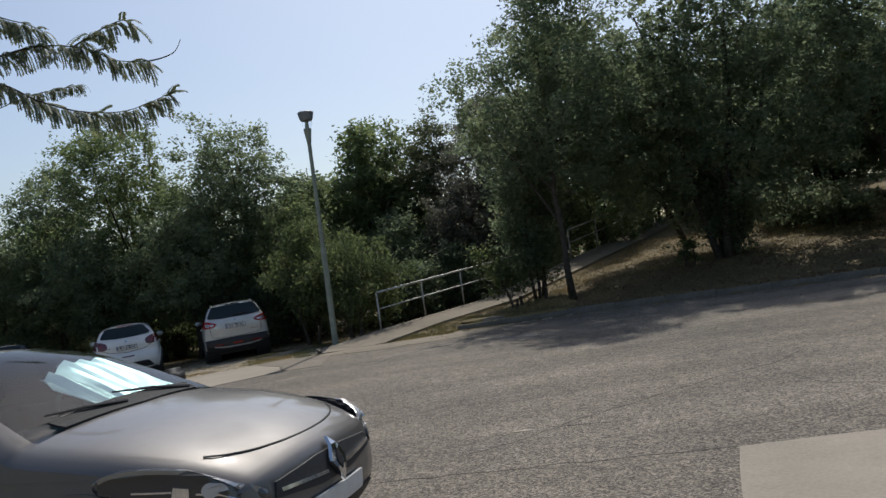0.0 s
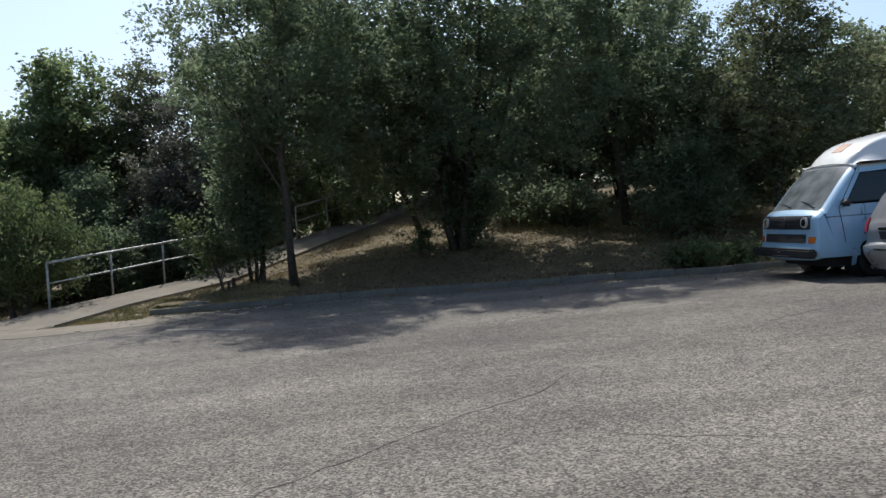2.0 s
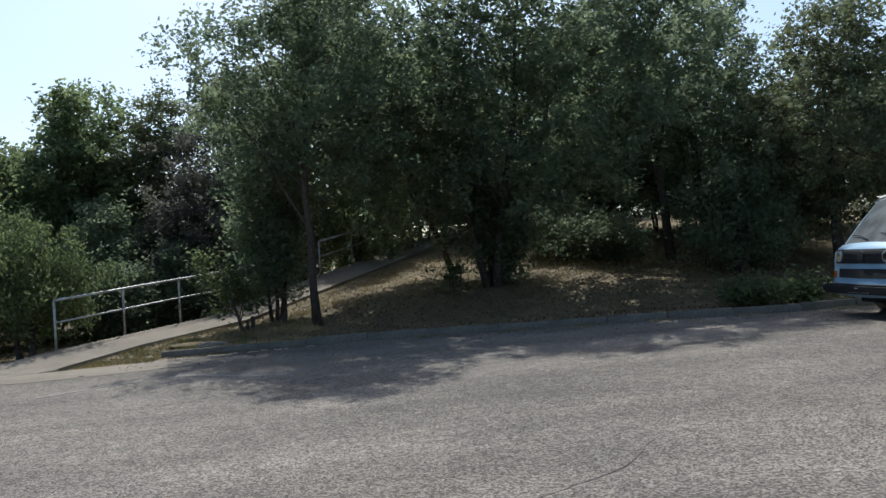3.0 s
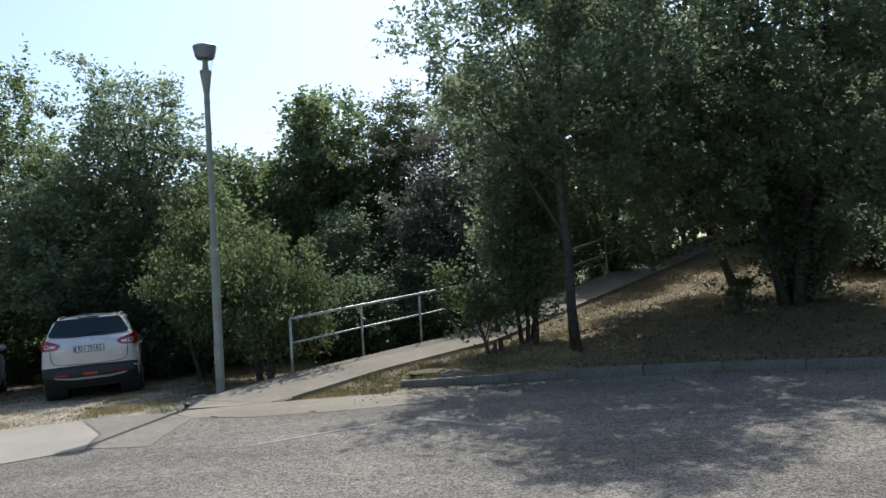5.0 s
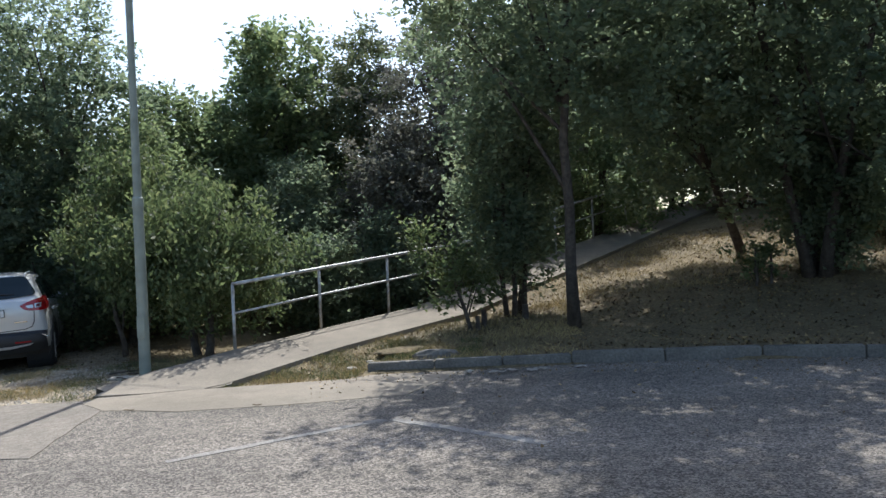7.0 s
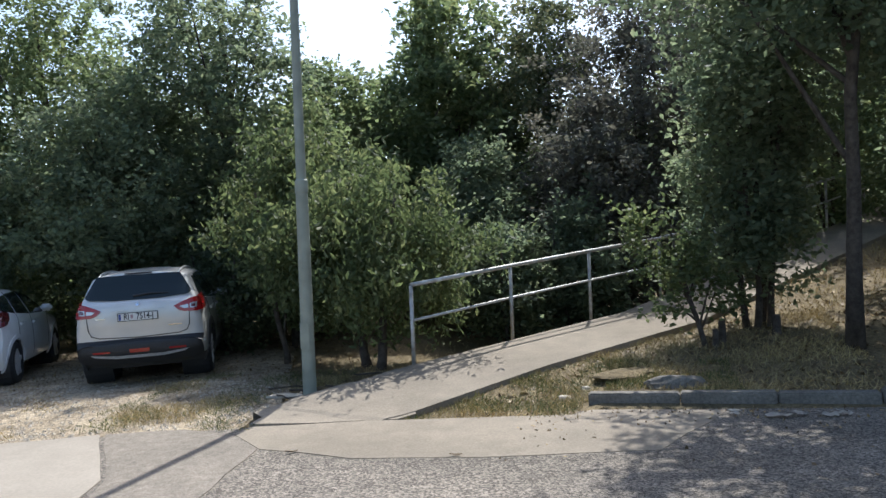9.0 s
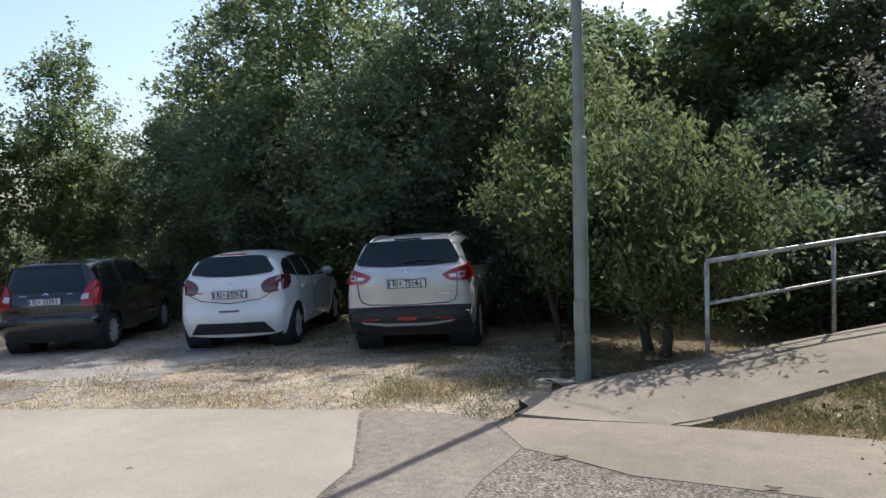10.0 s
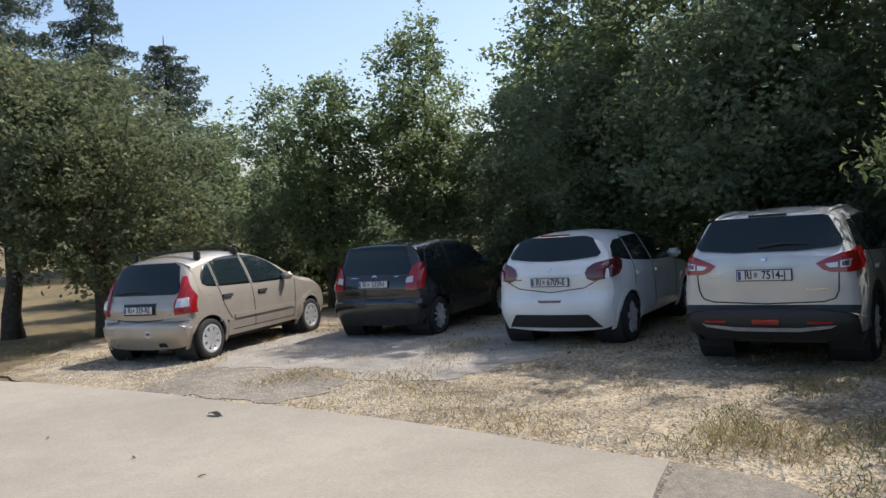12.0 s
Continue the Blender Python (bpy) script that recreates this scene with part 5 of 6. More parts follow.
# beige-silver hatchback with roof bars
P_BEIGE = paint("beige_silver_paint", (0.43, 0.38, 0.32), 0.35)
beige, sh_beige = car(dict(
    name="hatchback_car", w=0.835, rear_axle=-0.1, wb=2.46, r=0.29, belt=0.95, roof=1.48, top=0.68, paint=P_BEIGE, front_from=2.4, wheel="cap", crown=0.06, edge=0.07, tail=0.13, nose=0.25,
    outline=(("front_bumper", ((3.05, 0.2), (3.2, 0.4), (3.17, 0.62))), ("bonnet", ((3.02, 0.8), (2.65, 0.96), (2.2, 1.05))), ("windscreen", ((1.6, 1.36), (1.2, 1.47))),
             ("roof", ((0.8, 1.52), (0.2, 1.51), (-0.22, 1.43), (-0.3, 1.4))), ("rear_window", ((-0.42, 1.18), (-0.52, 0.93))), ("tailgate", ((-0.56, 0.87), (-0.6, 0.75), (-0.58, 0.62))), ("rear_bumper", ((-0.65, 0.56), (-0.65, 0.38), (-0.56, 0.2)))),
    windows=([(-0.14, 1.07), (-0.06, 1.03), (0.12, 1.01), (0.12, 1.345), (0.02, 1.31), (-0.07, 1.24), (-0.13, 1.15)], [(0.17, 1.01), (0.88, 0.985), (0.86, 1.425), (0.6, 1.425), (0.35, 1.405), (0.17, 1.36)], [(0.95, 0.98), (1.78, 0.965), (1.92, 0.99), (1.72, 1.15), (1.5, 1.29), (1.25, 1.38), (0.93, 1.425)]),
    seams=([(0.36, 0.52), (0.22, 0.72), (0.145, 1.0), (0.145, 1.37)], [(0.92, 0.33), (0.905, 0.98), (0.895, 1.43)], [(1.95, 0.34), (2.05, 0.94)], [(0.4, 0.35), (1.95, 0.35)]),
    mouldings=(([(0.42, 0.54), (1.95, 0.54)], 0.06),), mould_mat=P_BEIGE, handle=M_PLASTIC, handles=((0.3, 0.86), (1.14, 0.85)), mirror=(1.72, 0.97), mirror_mat=P_BEIGE,
    plate=("RI 339-RE", 0.76, -4), wiper=(-0.5, 0.1, 0.99),
    rear_parts=(
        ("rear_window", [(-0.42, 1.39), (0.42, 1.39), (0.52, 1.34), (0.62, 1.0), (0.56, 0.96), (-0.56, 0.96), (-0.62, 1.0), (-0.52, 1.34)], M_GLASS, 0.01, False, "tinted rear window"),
        ("tail_lamp", [(0.615, 1.2), (0.655, 1.2), (0.72, 1.06), (0.83, 0.9), (0.86, 0.7), (0.6, 0.68), (0.59, 0.86), (0.62, 1.0)], M_RED, 0.02, True, "red tail lamp with clear middle"),
        ("reversing_lens", [(0.63, 0.9), (0.75, 0.91), (0.77, 0.79), (0.62, 0.78)], M_LENS, 0.03, True, ""),
        ("tailgate_seam", strip([(-0.54, 0.63), (0.0, 0.6), (0.54, 0.63)], 0.011), M_SEAM, 0.004, False, ""),
        ("plate_recess", [(-0.29, 0.69), (0.29, 0.69), (0.29, 0.85), (-0.29, 0.85)], M_PLASTIC, 0.004, False, ""),
        ("exhaust_notch", [(0.3, 0.24), (0.44, 0.24), (0.42, 0.3), (0.32, 0.3)], M_SEAM, 0.006, False, ""),
        ("bumper_strip", [(0.42, 0.6), (0.78, 0.6), (0.78, 0.63), (0.42, 0.63)], P_BEIGE, 0.022, True, ""),
    )), -14.9, 17.2, 36, "beige-silver hatchback car with black roof bars parked at the gravel edge")
rear_b = lambda xx, zz, off: Vector((xx, sh_beige.end_y(xx, zz, sh_beige.rear) - off, zz))
ring = [(0.18 + math.cos(t) * 0.062, 0.43 + math.sin(t) * 0.048) for t in np.linspace(0, 2 * math.pi, 20)[:-1]]
sticker = part("country_sticker", patch(ring, rear_b, 0.008, 0.04, 0.01), M_PLATE, beige, "white oval country sticker")
text_part("HR", 0.065, M_INK, sticker, Matrix.Translation(rear_b(0.18, 0.43, 0.011)) @ Matrix.Rotation(radians(90), 4, "X"))
for yy in (0.02, 0.86):
    bm = bmesh.new()
    box(bm, -0.58, 0.58, yy - 0.03, yy + 0.03, 1.525, 1.55, 0.008)
    bar = part("roof_bar", bm, M_PLASTIC, beige, "black roof bar")
    for sg in (1, -1):
        bm = bmesh.new()
        box(bm, sg * 0.56 - 0.045, sg * 0.56 + 0.045, yy - 0.045, yy + 0.045, 1.4, 1.535, 0.02)
        part("bar_foot", bm, M_PLASTIC, bar)

# dark grey hatchback near the start
P_GREY = paint("dark_grey_metallic_paint", (0.13, 0.12, 0.112), 0.4, 0.45)
grey, sh_grey = car(dict(
    name="hatchback_car", w=0.87, wb=2.59, r=0.31, belt=0.95, roof=1.43, top=0.66, paint=P_GREY, front_from=2.85, wheel="spokes5", crown=0.07, edge=0.07, nose=0.3, flat=0.45, mats={"windscreen": M_SCREEN},
    outline=(("front_bumper", ((3.3, 0.18), (3.44, 0.32), (3.47, 0.46), (3.45, 0.6))), ("bonnet", ((3.4, 0.7), (3.16, 0.82), (2.75, 0.93), (2.3, 1.0))), ("windscreen", ((2.22, 1.03), (1.7, 1.28), (1.3, 1.4))),
             ("roof", ((0.8, 1.445), (0.2, 1.45), (-0.25, 1.4))), ("rear_window", ((-0.45, 1.2), (-0.55, 1.0))), ("tailgate", ((-0.6, 0.94), (-0.63, 0.8), (-0.6, 0.64))), ("rear_bumper", ((-0.66, 0.58), (-0.66, 0.4), (-0.56, 0.2)))),
    windows=([(0.2, 1.03), (0.9, 0.98), (0.88, 1.34), (0.25, 1.33)], [(0.97, 0.98), (2.0, 0.95), (1.4, 1.27), (0.95, 1.34)]),
    seams=([(0.94, 0.35), (0.93, 1.0)], [(1.95, 0.36), (2.05, 0.93)]),
    handles=((0.36, 0.86), (1.1, 0.84)), mirror=(1.82, 0.98), mirror_mat=M_PLASTIC,
    front_parts=(
        ("grille", [(-0.52, 0.54), (-0.16, 0.5), (0.16, 0.5), (0.52, 0.54), (0.49, 0.61), (0.14, 0.64), (-0.14, 0.64), (-0.49, 0.61)], M_PLASTIC, 0.012, False, "black grille strip"),
        ("grille_trim", strip([(0.1, 0.545), (0.48, 0.57)], 0.018), M_CHROME, 0.022, True, ""),
        ("lower_grille", [(-0.55, 0.24), (0.55, 0.24), (0.5, 0.34), (-0.5, 0.34)], M_PLASTIC, 0.012, False, ""),
        ("badge", [(-0.075, 0.585), (0, 0.47), (0.075, 0.585), (0, 0.7)], M_CHROME, 0.045, False, "chrome diamond-shaped badge"),
        ("badge_hole", [(-0.028, 0.585), (0, 0.53), (0.028, 0.585), (0, 0.64)], M_PLASTIC, 0.05, False, ""),
        ("plate", [(-0.26, 0.36), (0.26, 0.36), (0.26, 0.46), (-0.26, 0.46)], M_PLATE, 0.03, False, "white number plate"),
        ("fog_lamp", [(0.55, 0.28), (0.68, 0.3), (0.68, 0.38), (0.56, 0.38)], M_HEADLAMP, 0.012, True, ""),
    )), -4.28, 5.45, -102, "dark grey metallic hatchback car with a foil sunshade behind the windscreen")
for sg in (1, -1):
    def sd(yy, zz, off, sg=sg):
        """Along the flank, then round the corner on to the nose."""
        wide = sh_grey.X(3.1, zz)
        lim = sh_grey.end_y(wide, zz, sh_grey.front) - 0.02
        if yy <= lim:
            return Vector((sg * (sh_grey.X(yy, zz) + off), yy, zz))
        over = yy - lim
        x = sh_grey.X(lim, zz) - over * 0.9
        low = zz - 0.9 * sh_grey.inset(x / sh_grey.X(lim, zz)) * min(1, over / 0.08)
        return Vector((sg * (x + off * max(0, 1 - over / 0.1)), sh_grey.end_y(x, low, sh_grey.front) + off, low))
    ring = [(3.08 - 0.37 * math.cos(u), 0.675 + (0.105 if math.sin(u) > 0 else 0.085) * math.sin(u) + 0.07 * math.cos(u)) for u in np.linspace(0, 2 * math.pi, 41)[:-1]]
    lens = part("headlamp", patch(ring, sd, 0.024, 0.03), M_LAMPDARK, grey, "long dark headlamp behind clear glass", True)
    part("lamp_strip", patch(strip([(2.9, 0.7), (3.08, 0.68)], 0.009), sd, 0.03, 0.03), M_CHROME, lens)
    part("lamp_strip", patch(strip([(2.92, 0.665), (3.0, 0.645), (3.1, 0.638)], 0.008), sd, 0.03, 0.03), M_CHROME, lens)
    part("lamp_strip", patch(strip([(3.18, 0.655), (3.3, 0.63)], 0.008), sd, 0.03, 0.03), M_CHROME, lens)
    part("lamp_brow", patch(strip([(3.08 - 0.35 * math.cos(u), 0.675 + 0.094 * math.sin(u) + 0.066 * math.cos(u)) for u in np.linspace(0.3, 2.7, 18)], 0.02), sd, 0.03, 0.03), M_HEADLAMP, lens)
    part("lamp_reflector", patch([(3.07, 0.625), (3.15, 0.615), (3.155, 0.685), (3.09, 0.7)], sd, 0.033, 0.03), M_CHROME, lens)
    part("lamp_projector", patch([(3.24 + 0.035 * math.cos(u), 0.66 + 0.035 * math.sin(u)) for u in np.linspace(0, 2 * math.pi, 17)[:-1]], sd, 0.032, 0.03), M_LENS, lens)
    part("wing_crease", patch(strip([(1.9, 0.8), (2.4, 0.785), (2.76, 0.765)], 0.007), sd, 0.004, 0.06, 0.006), P_GREY, grey)
# bonnet shut line and sunshade on the windscreen
def top_skin(sh, a, b):
    tab = sorted((p.x, p.y) for p, t in zip(sh.pts, sh.tags + ["x"]) if a < p.x < b and t in ("bonnet", "windscreen", "roof"))
    return lambda xx, yy, off: Vector((xx, yy, float(np.interp(yy, [p[0] for p in tab], [p[1] for p in tab])) - sh.inset(clamp(xx / sh.X(yy, 0.95), -1, 1)) * 0.9 + off))
tsk = top_skin(sh_grey, 1.1, 3.45)
part("bonnet_seam", patch(strip([(0.66 * math.sin(u), 3.02 + 0.31 * math.cos(u)) for u in np.linspace(-1.2, 1.2, 25)], 0.007), tsk, 0.003, 0.05, 0.006), M_SEAM, grey)


def fold(xx, yy, off):
    """Creased like a concertina across its width, hanging a little under the glass."""
    k = (xx / 0.13 + 0.35 * yy) % 1.0
    return tsk(xx, yy, off + 0.034 * abs(2 * k - 1) - 0.05 + 0.004 * math.sin(17 * xx + 11 * yy))


part("sunshade", patch([(-0.5, 1.62), (-0.57, 2.12), (-0.2, 2.16), (0.17, 2.17), (0.2, 1.9), (0.16, 1.78), (-0.1, 1.68), (-0.13, 1.62)], fold, 0.0, 0.02, 0.004), M_SILVERSHADE, grey, "creased silver foil sunshade behind the glass")
bm = bmesh.new()
box(bm, -0.64, 0.64, 1.72, 2.26, 0.86, 0.955, 0.03)
dash = part("dashboard", bm, M_TRIM, grey, "grey plastic dashboard", True)
bm = bmesh.new()
box(bm, -0.52, -0.18, 1.68, 1.9, 0.93, 1.02, 0.03)
part("instrument_hood", bm, M_TRIM, dash, smooth=True)
bm = bmesh.new()
tube(bm, [(-0.35 + 0.19 * math.cos(u), 1.55 - 0.06 * math.sin(u), 0.93 + 0.18 * math.sin(u)) for u in np.linspace(0, 2 * math.pi, 25)], 0.016, 8, False)
part("steering_wheel", bm, M_PLASTIC, dash, smooth=True)
bm = bmesh.new()
box(bm, -0.68, 0.68, -0.2, 2.1, 0.26, 0.34, 0.02)
for sx in (-0.69, 0.66):
    box(bm, sx, sx + 0.03, -0.2, 2.15, 0.3, 1.0, 0.01)
part("cabin_lining", bm, M_SEAT, grey, "dark cabin lining")
for sx in (-0.35, 0.35):
    bm = bmesh.new()
    box(bm, sx - 0.24, sx + 0.24, 0.72, 0.88, 0.42, 1.02, 0.05)
    box(bm, sx - 0.24, sx + 0.24, 0.8, 1.3, 0.36, 0.52, 0.05)
    seat = part("seat", bm, M_SEAT, grey, "grey cloth front seat", True)
    bm = bmesh.new()
    box(bm, sx - 0.13, sx + 0.13, 0.74, 0.84, 1.05, 1.22, 0.04)
    part("headrest", bm, M_SEAT, seat, smooth=True)
part("cowl", patch([(-0.56, 2.2), (0.56, 2.2), (0.54, 2.29), (0.0, 2.34), (-0.54, 2.29)], tsk, 0.01, 0.06, 0.012), M_TYRE, grey)
for x0, x1 in ((-0.5, 0.04), (0.06, 0.54)):
    bm = bmesh.new()
    tube(bm, [tsk(x0, 2.27, 0.02), tsk((x0 + x1) / 2, 2.22, 0.025), tsk(x1, 2.16, 0.02)], [0.012, 0.01, 0.006], 6)
    part("wiper", bm, M_PLASTIC, grey)

# silver hatchback beside the van, only its tail in view
P_SILVER = paint("silver_grey_paint", (0.36, 0.35, 0.34), 0.4)
silver, _ = car(dict(
    name="hatchback_car", w=0.85, wb=2.5, r=0.3, belt=0.95, roof=1.45, top=0.7, paint=P_SILVER, front_from=2.5, wheel="spokes5", crown=0.06, edge=0.07,
    outline=(("front_bumper", ((3.2, 0.2), (3.33, 0.4), (3.3, 0.62))), ("bonnet", ((3.12, 0.78), (2.7, 0.92), (2.2, 0.99))), ("windscreen", ((1.6, 1.27), (1.2, 1.4))),
             ("roof", ((0.8, 1.46), (0.2, 1.46), (-0.3, 1.41))), ("rear_window", ((-0.45, 1.2), (-0.55, 0.98))), ("tailgate", ((-0.6, 0.9), (-0.63, 0.78), (-0.6, 0.64))), ("rear_bumper", ((-0.68, 0.58), (-0.67, 0.4), (-0.56, 0.2)))),
    windows=([(0.2, 1.02), (0.92, 0.98), (0.9, 1.35), (0.22, 1.33)], [(0.97, 0.98), (1.95, 0.95), (1.35, 1.28), (0.95, 1.35)]),
    seams=([(0.94, 0.35), (0.93, 1.0)],), handles=((0.36, 0.86), (1.1, 0.84)), mirror=(1.72, 0.97), mirror_mat=P_SILVER,
    rear_parts=(
        ("tail_lamp", [(0.6, 0.78), (0.62, 0.98), (0.8, 0.98), (0.78, 0.72)], M_RED, 0.018, True, "red tail lamp"),
        ("bumper_trim", [(-0.5, 0.5), (0.5, 0.5), (0.5, 0.53), (-0.5, 0.53)], M_CHROME, 0.014, False, ""),
        ("tailgate_handle", [(-0.3, 0.8), (0.3, 0.8), (0.3, 0.84), (-0.3, 0.84)], M_CHROME, 0.014, False, ""),
        ("plate_recess", [(-0.3, 0.66), (0.3, 0.66), (0.3, 0.78), (-0.3, 0.78)], M_PLASTIC, 0.006, False, ""),
    )), 9.95, 13.25, -95.6, "silver-grey hatchback car parked next to the van")

# light blue camper van with a white high roof
P_BLUE = paint("light_blue_van_paint", (0.33, 0.52, 0.68), 0.0, 0.4)
P_TOP = paint("white_roof_shell", (0.72, 0.71, 0.67), 0.0, 0.5)
van, sh_van = car(dict(
    name="camper_van", w=0.93, wb=2.46, r=0.33, belt=1.12, roof=1.9, top=0.8, paint=P_BLUE, front_from=2.5, rear_from=-0.8, wheel="spokes5", crown=0.05, edge=0.05, nose=0.06, tail=0.06, flat=0.6,
    outline=(("front_bumper", ((3.48, 0.32), (3.56, 0.45), (3.54, 0.62))), ("bonnet", ((3.52, 0.75), (3.5, 1.04), (3.36, 1.16))), ("windscreen", ((3.3, 1.2), (2.98, 1.58), (2.74, 1.82))),
             ("roof", ((2.6, 1.88), (1.0, 1.93), (-0.6, 1.92), (-0.95, 1.86))), ("rear_window", ((-1.02, 1.6), (-1.08, 1.2))), ("tailgate", ((-1.1, 1.1), (-1.12, 0.8), (-1.1, 0.6))), ("rear_bumper", ((-1.13, 0.5), (-1.12, 0.4), (-1.05, 0.3)))),
    mats={"roof": P_TOP, "windscreen": M_GREYPANE},
    windows=([(2.15, 1.2), (2.95, 1.2), (2.62, 1.7), (2.15, 1.72)], [(0.7, 1.2), (1.95, 1.2), (1.95, 1.72), (0.7, 1.72)], [(-0.9, 1.2), (0.5, 1.2), (0.5, 1.72), (-0.85, 1.7)]),
    seams=([(2.05, 0.45), (2.05, 1.8)], [(3.02, 0.6), (3.06, 1.15), (2.66, 1.78)], [(2.05, 0.45), (2.9, 0.5)], [(-1.0, 1.02), (3.3, 1.02)], [(2.72, 1.2), (2.6, 1.7)]),
    handles=((2.2, 0.98),), handle=M_PLASTIC, mirror=(2.95, 1.18),
    front_parts=(
        ("grille", [(-0.72, 0.84), (0.72, 0.84), (0.72, 1.06), (-0.72, 1.06)], M_PLASTIC, 0.01, False, "black front grille"),
        ("headlamp", [(0.6 + math.cos(t) * 0.09, 0.95 + math.sin(t) * 0.09) for t in np.linspace(0, 2 * math.pi, 22)[:-1]], M_LENS, 0.03, True, "round headlamp"),
        ("lamp_bowl", [(0.6 + math.cos(t) * 0.06, 0.95 + math.sin(t) * 0.06) for t in np.linspace(0, 2 * math.pi, 18)[:-1]], M_CHROME, 0.036, True, ""),
        ("grille_slat", [(-0.48, 0.905), (0.48, 0.905), (0.48, 0.915), (-0.48, 0.915)], M_SEAM, 0.02, False, ""),
        ("grille_slat", [(-0.48, 0.985), (0.48, 0.985), (0.48, 0.995), (-0.48, 0.995)], M_SEAM, 0.02, False, ""),
        ("lower_grille", [(-0.62, 0.62), (0.62, 0.62), (0.62, 0.76), (-0.62, 0.76)], M_PLASTIC, 0.01, False, "black lower grille"),
        ("indicator", [(0.7, 0.62), (0.84, 0.62), (0.84, 0.72), (0.7, 0.72)], M_AMBER, 0.014, True, "amber indicator"),
        ("badge", [(math.cos(t) * 0.085, 0.95 + math.sin(t) * 0.085) for t in np.linspace(0, 2 * math.pi, 18)[:-1]], M_PLASTIC, 0.03, False, ""),
        ("plate", [(-0.26, 0.4), (0.26, 0.4), (0.26, 0.5), (-0.26, 0.5)], M_PLATE, 0.08, False, "white number plate"),
    )), 12.53, 15.05, 84.4, "light blue camper van with white high roof by kerb", "van")
bm = bmesh.new()
box(bm, -0.93, 0.93, 3.5, 3.64, 0.38, 0.53, 0.03)
part("bumper", bm, M_PLASTIC, van, "dark front bumper")
hi = Shell(dict(outline=(("roof", ((2.72, 1.88), (2.56, 2.03), (2.2, 2.24), (1.4, 2.4), (0.0, 2.46), (-0.8, 2.42), (-1.0, 2.2), (-1.05, 1.88))),), w=0.86, belt=1.86, roof=2.46, top=0.78, front_from=2.0, crown=0.03, edge=0.07, flat=0.7, nose=0.12, tail=0.06))
bm = bmesh.new()
grid = [[bm.verts.new(hi.at(i, u)) for u in US] for i in range(len(hi.pts))]
for a, b in zip(grid, grid[1:]):
    for k in range(len(US) - 1):
        bm.faces.new((a[k], a[k + 1], b[k + 1], b[k]))
for sg, col in ((1, -1), (-1, 0)):
    low = [bm.verts.new((sg * 0.84, v.co.y, 1.87)) for v in (r[col] for r in grid)]
    for k in range(len(grid) - 1):
        bm.faces.new((grid[k][col], grid[k + 1][col], low[k + 1], low[k]))
bmesh.ops.recalc_face_normals(bm, faces=bm.faces[:])
high_roof = part("high_roof", bm, P_TOP, van, "white fibreglass high roof", True)
bm = bmesh.new()
box(bm, -0.3, 0.3, 0.9, 1.4, 2.4, 2.62, 0.05)
part("roof_hatch", bm, P_TOP, high_roof)
roof_front = top_skin(hi, 1.0, 2.7)
part("roof_sticker", patch([(-0.14, 2.3), (0.14, 2.3), (0.14, 2.5), (-0.14, 2.5)], roof_front, 0.008, 0.1), plain_mat("faded_sticker", (0.45, 0.25, 0.15), 0.6, grain=0.4, scale=30), high_roof, "faded orange sticker")
for x0, x1 in ((0.1, 0.62), (-0.62, -0.1)):
    bm = bmesh.new()
    vs = top_skin(sh_van, 2.6, 3.42)
    tube(bm, [vs(x0, 3.33, 0.03), vs((x0 + x1) / 2, 3.27, 0.03), vs(x1, 3.24, 0.025)], [0.012, 0.01, 0.007], 6)
    part("wiper", bm, M_PLASTIC, van)


# ---- locust tree whose boughs hang in beside the path at the start ----
locust = new("locust_tree")
locust.location = (-6.6, 8.6, lot_z(-6.6) - 0.02)
tagged(locust, "locust tree with thin boughs of feathery leaves", "tree")
org = Vector(locust.location)
bm = bmesh.new()
tube(bm, [(0, 0, -0.2), (0.05, -0.1, 1.2), (0.2, -0.3, 2.6), (0.5, -0.7, 3.8)], [0.16, 0.13, 0.1, 0.06], 10)
part("trunk", bm, M_BARK, locust, smooth=True)
rl = np.random.RandomState(77)
BOUGHS = (
    ((-6.4, 8.3, 2.8), (-4.6, 6.6, 3.15), (-3.0, 5.0, 3.12), (-2.6, 4.85, 3.06), (-2.37, 4.9, 3.1), (-2.13, 4.98, 3.07), (-1.98, 5.05, 2.99), (-1.8, 5.1, 2.97)),
    ((-2.2, 4.97, 3.08), (-2.05, 5.02, 3.17), (-1.92, 5.06, 3.22), (-1.86, 5.08, 3.19)),
    ((-6.3, 8.2, 2.6), (-4.6, 6.4, 2.95), (-3.0, 4.95, 2.98), (-2.6, 4.85, 2.91), (-2.4, 4.9, 2.79), (-2.2, 4.97, 2.71), (-2.0, 5.05, 2.69), (-1.86, 5.12, 2.73), (-1.73, 5.18, 2.79)),
    ((-6.4, 8.4, 3.2), (-4.4, 6.6, 3.6), (-2.9, 4.95, 3.38), (-2.5, 4.9, 3.27), (-2.35, 4.95, 3.2)),
    ((-6.2, 8.3, 3.4), (-5.6, 9.6, 4.2), (-5.2, 10.4, 4.5)), ((-6.4, 8.4, 3.4), (-7.8, 8.0, 4.3), (-8.6, 7.8, 4.7)), ((-6.3, 8.2, 3.5), (-6.0, 7.0, 4.8), (-5.8, 6.4, 5.2)),
    ((-1.82, 5.1, 2.97), (-1.74, 5.13, 2.985), (-1.67, 5.16, 3.02), (-1.63, 5.17, 3.09)),
)
